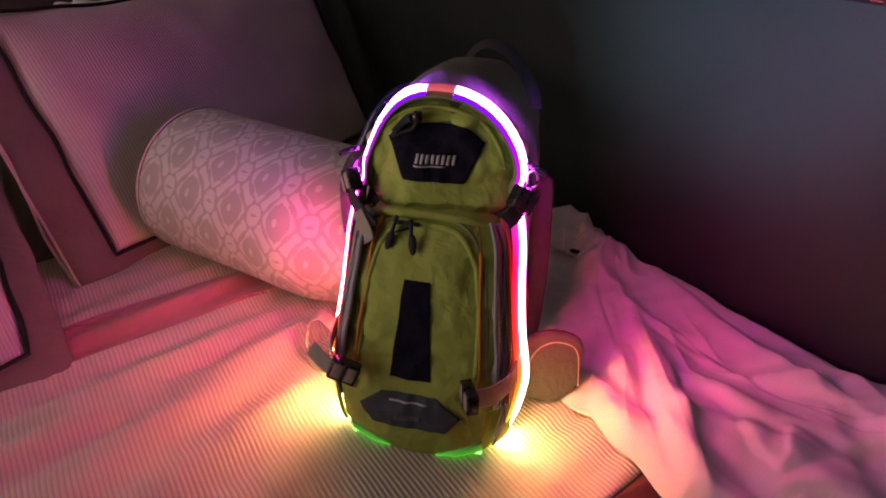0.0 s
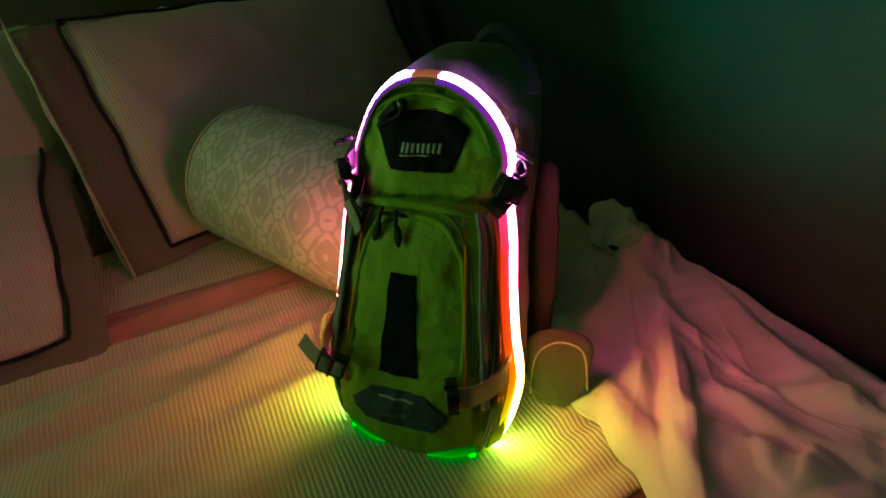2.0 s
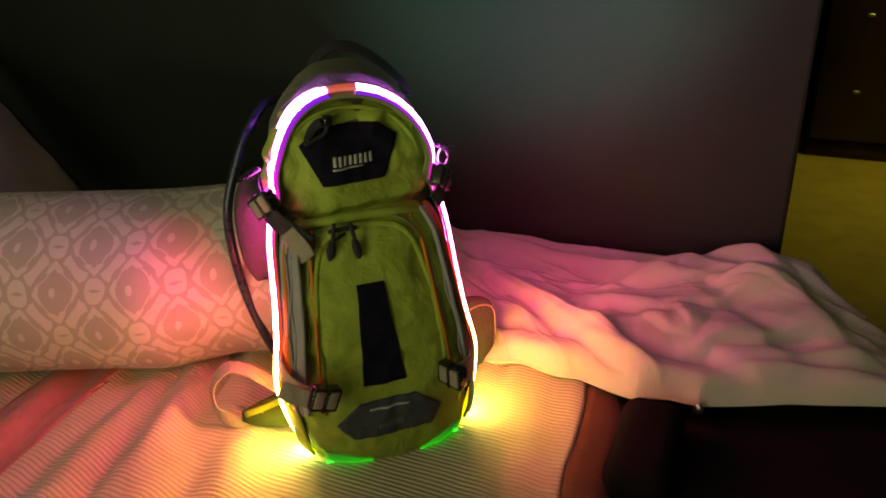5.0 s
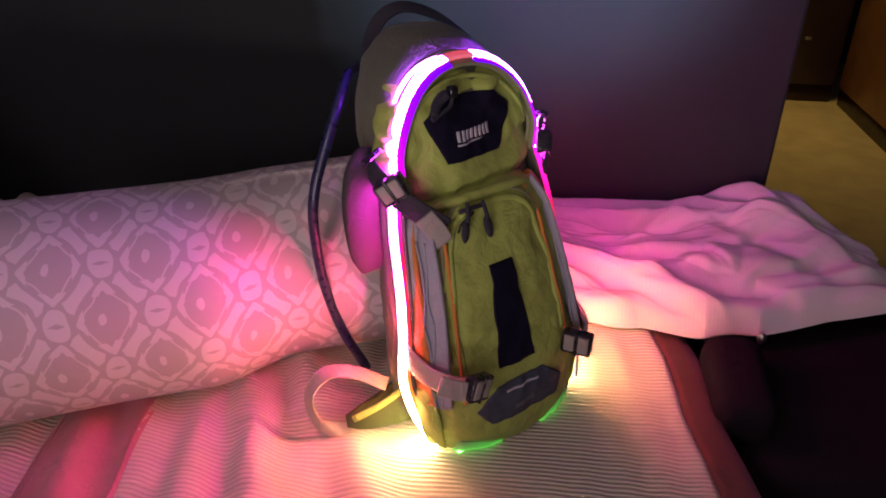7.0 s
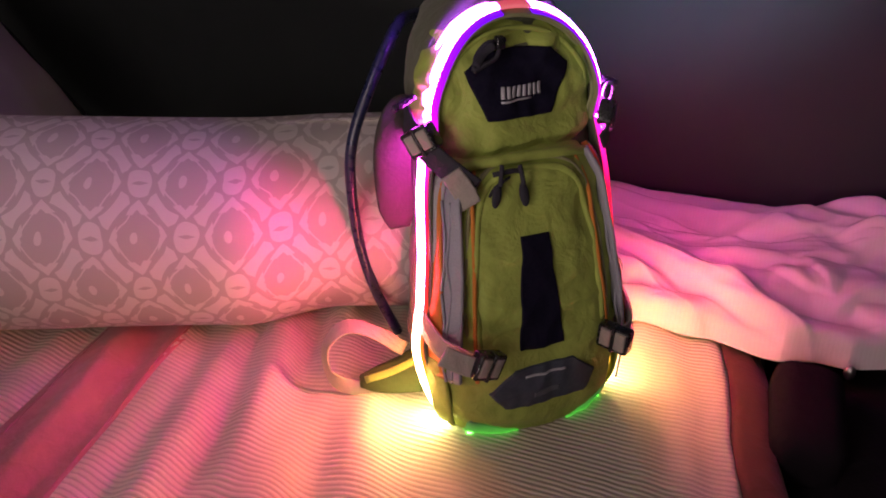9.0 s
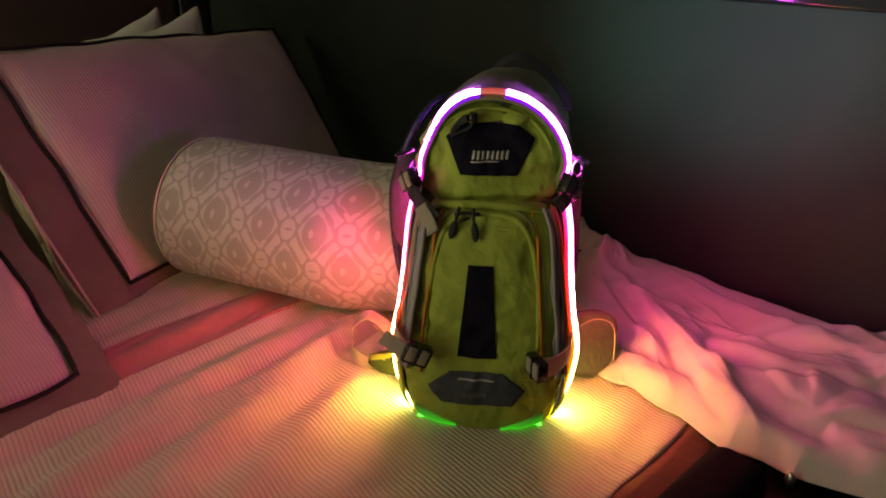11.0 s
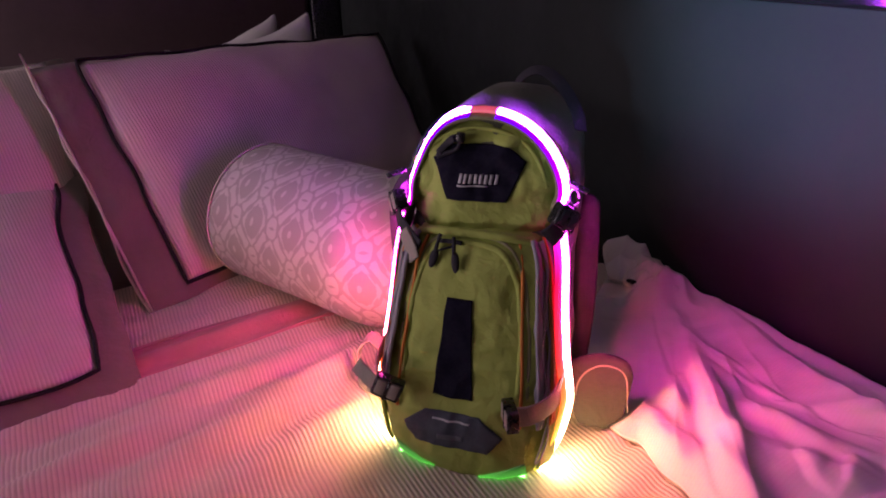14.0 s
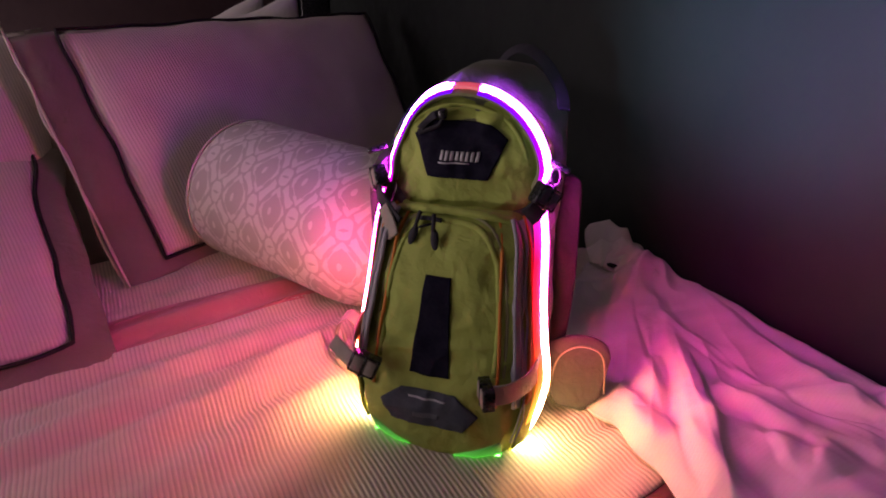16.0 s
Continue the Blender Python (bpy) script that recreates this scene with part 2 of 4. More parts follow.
def interp(table, z):
    """A smooth curve through rows of (z, value)."""
    if z <= table[0][0]:
        return table[0][1]
    for (a, va), (b, vb) in zip(table, table[1:]):
        if z <= b:
            t = (z - a) / (b - a)
            t = t * t * (3 - 2 * t) * 0.45 + t * 0.55
            return va + (vb - va) * t
    return table[-1][1]


class Lobe:
    """A soft body of stacked rounded sections: half width, front and back by height."""

    def __init__(self, wide, front, back, p=2.6):
        self.wide, self.front, self.back, self.p = wide, front, back, p
        self.crease, self.seed = 0.0, 0

    def wrinkle(self, x, y, z):
        """Soft dents, pulled folds and fine puckers of the cloth."""
        s = self.seed
        n = noise.noise(Vector((x * 20 + s, y * 20, z * 15))) + 0.9 * (0.35 - abs(noise.noise(Vector((x * 34 + 2, y * 34 + s, z * 24)))))
        n += 0.9 * (0.28 - abs(noise.noise(Vector((x * 13 + z * 22 + 5, y * 12, z * 30 - x * 14 + s)))))
        return n + 0.2 * noise.noise(Vector((x * 80, y * 80, z * 60)))

    def y(self, x, z):
        w, f, b = interp(self.wide, z), interp(self.front, z), interp(self.back, z)
        c = (f + b) / 2
        k = max(0.0, 1 - min(1, abs(x) / max(w, 1e-4)) ** self.p)
        y = c - (c - f) * k ** (1 / self.p)
        return y - self.crease * self.wrinkle(x, y, z) * k ** 0.5

    def mesh(self, z0, z1, rings=40, seg=48, crease=0.002, seed=0):
        bm = bmesh.new()
        rows = []
        self.crease, self.seed = crease, seed
        for i in range(rings + 1):
            z = z0 + (z1 - z0) * i / rings
            w, f, b = interp(self.wide, z), interp(self.front, z), interp(self.back, z)
            c, row = (f + b) / 2, []
            for j in range(seg):
                a = 2 * math.pi * j / seg
                ca, sa = math.cos(a), math.sin(a)
                x = w * math.copysign(abs(ca) ** (2 / self.p), ca)
                y = c + (b - f) / 2 * math.copysign(abs(sa) ** (2 / self.p), sa)
                n = self.wrinkle(x, y, z)
                row.append(bm.verts.new((x + n * crease * ca, y + n * crease * sa, z)))
            rows.append(row)
        for r0, r1 in zip(rows, rows[1:]):
            for j in range(seg):
                bm.faces.new((r0[j], r0[(j + 1) % seg], r1[(j + 1) % seg], r1[j]))
        bm.faces.new(rows[0])
        bm.faces.new(rows[-1])
        return bm

    def plate(self, outline, lift=0.003, n=14):
        """A thin sheet lying on the front: outline(s, t) gives x, z for s, t in 0..1."""
        bm = bmesh.new()
        lay = []
        for up in (lift, -0.002):
            g = []
            for i in range(n + 1):
                row = []
                for j in range(n + 1):
                    x, z = outline(i / n, j / n)
                    row.append(bm.verts.new((x, self.y(x, z) - up, z)))
                g.append(row)
            lay.append(g)
        for i in range(n):
            for j in range(n):
                bm.faces.new((lay[0][i][j], lay[0][i + 1][j], lay[0][i + 1][j + 1], lay[0][i][j + 1]))
        rim = [(i, 0) for i in range(n)] + [(n, j) for j in range(n)] + [(i, n) for i in range(n, 0, -1)] + [(0, j) for j in range(n, 0, -1)]
        for (i, j), (k, l) in zip(rim, rim[1:] + rim[:1]):
            bm.faces.new((lay[0][i][j], lay[0][k][l], lay[1][k][l], lay[1][i][j]))
        return bm


def smooth_path(pts, n):
    """Catmull-Rom through the points."""
    p = [Vector(q) for q in pts]
    p = [p[0] * 2 - p[1], *p, p[-1] * 2 - p[-2]]
    out = []
    seg = len(p) - 3
    for i in range(n + 1):
        u = i / n * seg
        k = min(int(u), seg - 1)
        t = u - k
        a, b, c, d = p[k:k + 4]
        out.append(0.5 * ((2 * b) + (c - a) * t + (2 * a - 5 * b + 4 * c - d) * t * t + (3 * b - a - 3 * c + d) * t ** 3))
    return out


def ribbon(pts, faces_to, width, thick, n=24, bm=None, wide_at=None):
    """A flat band along a path; faces_to: the way that its broad side looks, at each end or each point."""
    bm = bmesh.new() if bm is None else bm
    path = smooth_path(pts, n)
    if isinstance(faces_to[0], (int, float)):
        faces_to = [faces_to, faces_to]
    ways = smooth_path(faces_to, n) if len(faces_to) > 2 else [Vector(faces_to[0]).lerp(Vector(faces_to[1]), i / n) for i in range(n + 1)]
    rows = []
    for i, p in enumerate(path):
        t = (path[min(i + 1, n)] - path[max(i - 1, 0)]).normalized()
        s = t.cross(ways[i]).normalized()
        o = s.cross(t).normalized()
        w = (width if wide_at is None else wide_at(i / n)) / 2
        rows.append([bm.verts.new(p + s * w * a + o * thick / 2 * b) for a, b in ((-1, -0.6), (-0.85, -1), (0.85, -1), (1, -0.6), (1, 0.6), (0.85, 1), (-0.85, 1), (-1, 0.6))])
    for r0, r1 in zip(rows, rows[1:]):
        for j in range(8):
            bm.faces.new((r0[j], r0[(j + 1) % 8], r1[(j + 1) % 8], r1[j]))
    bm.faces.new(rows[0])
    bm.faces.new(rows[-1])
    return bm


def tube(pts, r, n=32, seg=10, bm=None, closed=False):
    bm = bmesh.new() if bm is None else bm
    path = smooth_path(pts, n)
    rows = []
    up = Vector((0.123, 0.31, 0.94)).normalized()
    for i, p in enumerate(path):
        t = (path[min(i + 1, n)] - path[max(i - 1, 0)]).normalized()
        s = t.cross(up).normalized()
        o = s.cross(t)
        rows.append([bm.verts.new(p + (s * math.cos(a) + o * math.sin(a)) * r) for a in (2 * math.pi * k / seg for k in range(seg))])
    for r0, r1 in zip(rows, rows[1:]):
        for j in range(seg):
            bm.faces.new((r0[j], r0[(j + 1) % seg], r1[(j + 1) % seg], r1[j]))
    bm.faces.new(rows[0])
    bm.faces.new(rows[-1])
    return bm


def moved(bm, m):
    bmesh.ops.transform(bm, matrix=m, verts=bm.verts)
    return bm

# ---- the cabin ----
WALL_Y, HEAD_X, END_X = 0.87, -2.62, -0.245
solid("floor", box(-2.9, 1.7, -2.3, 1.05, FLOOR - 0.1, FLOOR), M_DARKCARPET, "dark maroon carpet on the cabin floor", "floor", "structure")
solid("floor_passage", box(-2.9, 1.7, 1.052, 4.3, FLOOR - 0.1, FLOOR), M_CARPET, "ochre carpet in the entry passage", "floor", "structure")
solid("ceiling", box(-2.9, 1.7, -2.3, 4.3, CEIL, CEIL + 0.1), M_CEIL, "white cabin ceiling", "ceiling", "structure")
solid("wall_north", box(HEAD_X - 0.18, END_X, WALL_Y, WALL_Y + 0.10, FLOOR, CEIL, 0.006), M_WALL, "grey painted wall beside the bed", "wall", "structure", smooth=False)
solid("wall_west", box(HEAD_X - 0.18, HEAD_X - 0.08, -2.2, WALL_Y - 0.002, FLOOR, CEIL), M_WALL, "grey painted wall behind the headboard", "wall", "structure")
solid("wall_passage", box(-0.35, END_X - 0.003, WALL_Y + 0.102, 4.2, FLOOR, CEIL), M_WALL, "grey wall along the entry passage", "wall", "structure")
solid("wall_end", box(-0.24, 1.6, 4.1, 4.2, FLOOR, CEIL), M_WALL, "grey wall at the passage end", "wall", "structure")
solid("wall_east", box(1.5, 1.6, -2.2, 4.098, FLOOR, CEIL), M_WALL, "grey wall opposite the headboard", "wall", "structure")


# the opening is made up, to hold the unseen fill
def wall_with_opening():
    bm = bmesh.new()
    y0, y1 = -2.2, -2.1
    box(-2.9, -1.85, y0, y1, FLOOR, CEIL, bm=bm)
    box(-1.15, 1.6, y0, y1, FLOOR, CEIL, bm=bm)
    box(-1.85, -1.15, y0, y1, FLOOR, 0.6, bm=bm)
    box(-1.85, -1.15, y0, y1, 1.4, CEIL, bm=bm)
    return bm


solid("wall_south", wall_with_opening(), M_WALL, "grey wall with an added window opening, out of view", "wall", "structure")


def headboard():
    t = thing("headboard", pose(0, 0, 0), "dark maroon padded headboard with a thin chrome line", "headboard")
    part("panel", box(HEAD_X - 0.078, HEAD_X, -1.25, 0.76, FLOOR, 0.95, 0.02, 3), M_HEAD, t)
    part("end_post", box(HEAD_X - 0.078, HEAD_X + 0.006, 0.765, 0.865, FLOOR, 0.97, 0.006), M_BLACKPL, t, "black end post")
    part("trim_line", box(HEAD_X + 0.0065, HEAD_X + 0.011, 0.768, 0.862, 0.405, 0.412), M_STEEL, t, "thin chrome line")


headboard()


# ---- the bed ----
FOOT_X, NEAR_Y, TOP = -0.412, -1.05, -0.012


def bed_height(x, y):
    h = 0.0
    # long soft creases that run out from the pillows over the cover
    for k, (a, f, amp) in enumerate(((0.24, 92, 0.0062), (0.10, 150, 0.0018), (0.46, 58, 0.0085))):
        s = x * math.cos(a) + y * math.sin(a)
        s += 0.035 * noise.noise(Vector((x * 4 + 7 * k, y * 2.5, k)))
        gate = max(0.0, min(1.0, 1.6 * noise.noise(Vector((x * 2.6 + 2, y * 1.8 + 3 * k, 5.5))) + 0.55))
        h += amp * math.sin(s * f) * gate
    h += 0.006 * noise.noise(Vector((x * 2.5, y * 2.5, 1.0)))
    # the cover dips a little under the pack
    d = math.hypot(x + 0.667, y - 0.37)
    return h * min(1.0, max(0.0, (d - 0.10) / 0.12)) - 0.004 * math.exp(-(d / 0.16) ** 2)


def edge_wave(y):
    return -0.145 * max(0.0, y - 0.20) + 0.010 * noise.noise(Vector((y * 5, 1.0, 8.0))) + 0.004 * noise.noise(Vector((y * 17, 4.0, 8.0)))


def bedspread():
    bm = bmesh.new()
    nx, ny = 250, 160
    x0, x1, y0, y1 = HEAD_X + 0.03, FOOT_X, NEAR_Y, WALL_Y - 0.012
    rows = []
    for i in range(nx + 1):
        row = []
        for j in range(ny + 1):
            y = y0 + (y1 - y0) * j / ny
            x = x0 + (x1 + edge_wave(y) - x0) * (i / nx) ** 0.75
            row.append(bm.verts.new((x, y, TOP + bed_height(x, y))))
        rows.append(row)
    t = thing("bedspread", pose(0, 0, 0), "cream corded cotton bedspread with soft creases, on the bed", "bedspread")

    def sheet(name, rows, bm, label):
        for a, b in zip(rows, rows[1:]):
            for j in range(ny):
                bm.faces.new((a[j], a[j + 1], b[j + 1], b[j]))
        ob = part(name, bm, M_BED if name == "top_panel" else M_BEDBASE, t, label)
        s = ob.modifiers.new("thickness", "SOLIDIFY")
        s.thickness, s.offset = 0.004, -1

    sheet("top_panel", rows, bm, "corded top panel")
    # rounded edge and fall at the foot
    bm, rows = bmesh.new(), []
    for k, (dx, dz) in enumerate(((0.0, -0.001), (0.014, -0.003), (0.032, -0.005), (0.048, -0.010), (0.057, -0.024), (0.060, -0.14), (0.062, -0.26))):
        row = []
        for j in range(ny + 1):
            y = y0 + (y1 - y0) * j / ny
            n = noise.noise(Vector((y * 9, k * 0.4, 3.0)))
            row.append(bm.verts.new((x1 + edge_wave(y) + dx + n * 0.0015 * k, y, TOP + dz + bed_height(x1 + edge_wave(y), y))))
        rows.append(row)
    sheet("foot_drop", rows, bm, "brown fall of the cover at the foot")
    seam = []
    for j in range(121):
        y = y0 + (y1 - y0) * j / 120
        x = x1 + edge_wave(y) - 0.001
        seam.append((x, y, TOP - 0.0005 + bed_height(x, y)))
    part("edge_seam", tube(seam, 0.0022, 240, 6), M_BED, t, "stitched edge seam")


bedspread()


def bed():
    t = thing("bed", pose(0, 0, FLOOR), "wide cabin bed with a brown fabric base", "bed")
    part("mattress", box(HEAD_X + 0.02, FOOT_X - 0.115, NEAR_Y + 0.01, WALL_Y - 0.016, 0.26, TOP - FLOOR - 0.022, 0.03, 3), M_CREAM, t, "cream mattress")
    part("bed_base", box(HEAD_X + 0.02, FOOT_X - 0.06, NEAR_Y + 0.03, WALL_Y - 0.02, 0.0, 0.255, 0.015), M_BEDBASE, t, "brown fabric base")


bed()


def fold_band():
    """The plain turned-down band of the top sheet, between the cover and the pillows."""
    bm = bmesh.new()
    n, m = 80, 10
    rows = []
    for i in range(n + 1):
        y = -0.9 + 1.5 * i / n
        mid = -1.10 - 0.06 * math.tanh(max(0, y) * 3) + 0.20 * max(0, -y) + 0.01 * noise.noise(Vector((y * 5, 0, 2)))
        row = []
        for j in range(m + 1):
            x = mid + (j / m - 0.5) * 0.115
            lift = 0.0045 + 0.004 * math.sin(math.pi * j / m)
            row.append(bm.verts.new((x, y, TOP + bed_height(x, y) + lift)))
        rows.append(row)
    for a, b in zip(rows, rows[1:]):
        for j in range(m):
            bm.faces.new((a[j], a[j + 1], b[j + 1], b[j]))
    t = thing("sheet_fold", pose(0, 0, 0), "plain dusky red band of the sheet folded over the bedspread", "sheet")
    ob = part("band", bm, M_SHEET, t)
    for k in (0.06, 0.94):
        line = []
        for i in range(41):
            y = -0.9 + 1.5 * i / 40
            x = -1.10 - 0.06 * math.tanh(max(0, y) * 3) + 0.20 * max(0, -y) + 0.01 * noise.noise(Vector((y * 5, 0, 2))) + (k - 0.5) * 0.115
            line.append((x, y, TOP + bed_height(x, y) + 0.0048 + 0.004 * math.sin(math.pi * k)))
        part("hem_stitch", tube(line, 0.0011, 120, 5), M_SHEET, t)
    s = ob.modifiers.new("thickness", "SOLIDIFY")
    s.thickness, s.offset = 0.003, -1


fold_band()


def pillow(name, tl, tr, br, bl, puff, cloth, label, flange=0.0, piped=True, sag=0.0, seed=0.0, n=34, ears=0.045, tips=0.0, crown=0.25, far=1.0):
    """A stuffed case between four corners; with a flat flange and piping round it where given."""
    tl, tr, br, bl = (Vector(c) for c in (tl, tr, br, bl))
    mid = (tl + tr + br + bl) / 4
    ax = ((tr - tl) + (br - bl)).normalized()
    az = ((tl - bl) + (tr - br)).normalized()
    nrm = ax.cross(az).normalized()
    az = nrm.cross(ax).normalized()
    rot = Matrix((ax, nrm, az)).transposed().to_4x4()
    m = Matrix.Translation(mid) @ rot
    inv = m.inverted()
    c = [inv @ v for v in (tl, tr, br, bl)]

    def flat(u, v):
        return c[3].lerp(c[2], u).lerp(c[0].lerp(c[1], u), v)

    def side(u, v, s):
        p = flat(u, v)
        a, b = 2 * u - 1, 2 * v - 1
        k = max(0.0, (1 - abs(a) ** 2.4)) ** 0.55 * max(0.0, (1 - abs(b) ** 2.4)) ** 0.55
        # seams pull in between the corners
        pull = 1 - ears * ((1 - abs(b) ** (0.045 / ears * 2)) * a * a + (1 - abs(a) ** (0.045 / ears * 2)) * b * b)
        p = Vector((p.x * pull, p.y, p.z * pull))
        if tips:
            p.z -= tips * (1 - abs(a) ** 2.6) * max(0.0, b) ** 3
            p.x -= math.copysign(tips * 0.25 * (1 - abs(b) ** 7) * abs(a) ** 3, a)
        worn = 0.06 if tips else 0.018
        p.x *= 1 - worn * abs(a * b) ** 12
        p.z *= 1 - worn * abs(a * b) ** 12
        p.x += 0.009 * noise.noise(Vector((p.z * 11, seed, 2.5))) * a * a
        p.z += 0.009 * noise.noise(Vector((p.x * 11, seed, 6.5))) * b * b
        w = noise.noise(Vector((p.x * 7 + seed, p.z * 7, s * 2 + seed))) * 0.012 + noise.noise(Vector((p.x * 19, p.z * 19 + seed, s))) * 0.004
        p.y += s * (puff * k + w * min(1, k * 2)) + sag * (1 - b * b)
        return p

    t = thing(name, m, label, "pillow", "bed pillows")
    bm = bmesh.new()
    g = {}
    for s in (-1, 1):
        for i in range(n + 1):
            for j in range(n + 1):
                edge = i in (0, n) or j in (0, n)
                if edge and s == 1:
                    g[s, i, j] = g[-1, i, j]
                else:
                    g[s, i, j] = bm.verts.new(side(i / n, j / n, s))
        for i in range(n):
            for j in range(n):
                bm.faces.new((g[s, i, j], g[s, i + 1, j], g[s, i + 1, j + 1], g[s, i, j + 1]))
    part("cushion", bm, cloth, t)
    rim = [(i / n, 0) for i in range(n)] + [(1, j / n) for j in range(n)] + [(i / n, 1) for i in range(n, 0, -1)] + [(0, j / n) for j in range(n, 0, -1)]
    ring = [side(u, v, -1) for u, v in rim]
    if piped:
        part("piping", tube([p + Vector((0, 0.006, 0)) for p in ring + ring[:2]], 0.0036, len(ring) + 1, 8), M_PIPE, t, "black piping")
    if flange:
        bm = bmesh.new()
        lay = []
        for (u, v), p in zip(rim, ring):
            d = Vector((2 * u - 1, 0, 2 * v - 1))
            d = Vector((d.x if abs(d.x) > 0.999 else d.x * abs(d.x) ** 8, 0, d.z if abs(d.z) > 0.999 else d.z * abs(d.z) ** 8))
            q = p + Vector((d.x if d.x < 0 else d.x * far, 0, d.z if d.z < 0 else d.z * crown)) * flange
            q.y += noise.noise(Vector((q.x * 11 + seed, q.z * 11, 4))) * 0.018 - 0.012
            lay.append((bm.verts.new(p + Vector((0, 0.001, 0))), bm.verts.new((p + q) / 2 + Vector((0, 0.003, 0))), bm.verts.new(q),
                        bm.verts.new(q + Vector((0, -0.003, 0))), bm.verts.new(p + Vector((0, -0.003, 0)))))
        for a, b in zip(lay, lay[1:] + lay[:1]):
            for k in range(4):
                bm.faces.new((a[k], a[k + 1], b[k + 1], b[k]))
        free = [a[2].co.copy() for a, (u, v) in zip(lay, rim) if u == 0]
        brim = part("flange", bm, M_FLANGE, t, "taupe cotton flange")
        # pale hem along the flange's free side
        part("hem", tube(free, 0.0026, 2 * len(free), 8), M_CREAM, brim, "pale stitched hem")
    return t


pillow("pillow", (-1.602, -0.004, 0.404), (-1.955, 0.762, 0.352), (-1.68, 0.80, 0.03), (-1.326, 0.108, 0.008), 0.065, M_PILLOW,
       "corded cotton pillow with black piping, leaning in the bed corner", flange=0.085, seed=3, ears=0.016, crown=0.04, far=0.06)
pillow("pillow", (-1.83, -0.05, 0.33), (-2.05, 0.64, 0.33), (-1.86, 0.70, 0.02), (-1.60, 0.02, 0.02), 0.06, M_TAUPE,
       "plain taupe pillow behind the piped pillow", piped=False, seed=11)
pillow("pillow", (-1.50, -0.80, 0.375), (-1.740, -0.048, 0.396), (-1.43, -0.02, 0.03), (-1.22, -0.76, 0.03), 0.065, M_PILLOW,
       "corded cotton pillow with a taupe flange, leaning on others", flange=0.04, seed=21, ears=0.03, piped=False)
pillow("pillow", (-1.40, -0.66, 0.19), (-1.53, -0.075, 0.19), (-1.052, -0.040, 0.018), (-0.93, -0.62, 0.02), 0.055, M_PILLOW,
       "smaller corded pillow with black piping, tilted on the bed", flange=0.05, seed=31, crown=0.9)
pillow("pillow", (-2.03, 0.19, 0.362), (-2.060, 0.613, 0.425), (-1.90, 0.60, 0.03), (-1.90, 0.16, 0.03), 0.05, M_WHITE,
       "white pillow standing behind the others", piped=False, seed=41, tips=0.035)
pillow("pillow", (-2.17, 0.16, 0.335), (-2.176, 0.540, 0.420), (-2.05, 0.56, 0.05), (-2.05, 0.13, 0.03), 0.05, M_WHITE,
       "white pillow against the headboard", piped=False, seed=47, tips=0.035)
pillow("pillow", (-1.84, -0.84, 0.385), (-1.955, -0.150, 0.396), (-1.84, -0.16, 0.03), (-1.72, -0.80, 0.03), 0.05, M_WHITE,
       "white pillow behind the flanged pillow", piped=False, seed=53, tips=0.03)


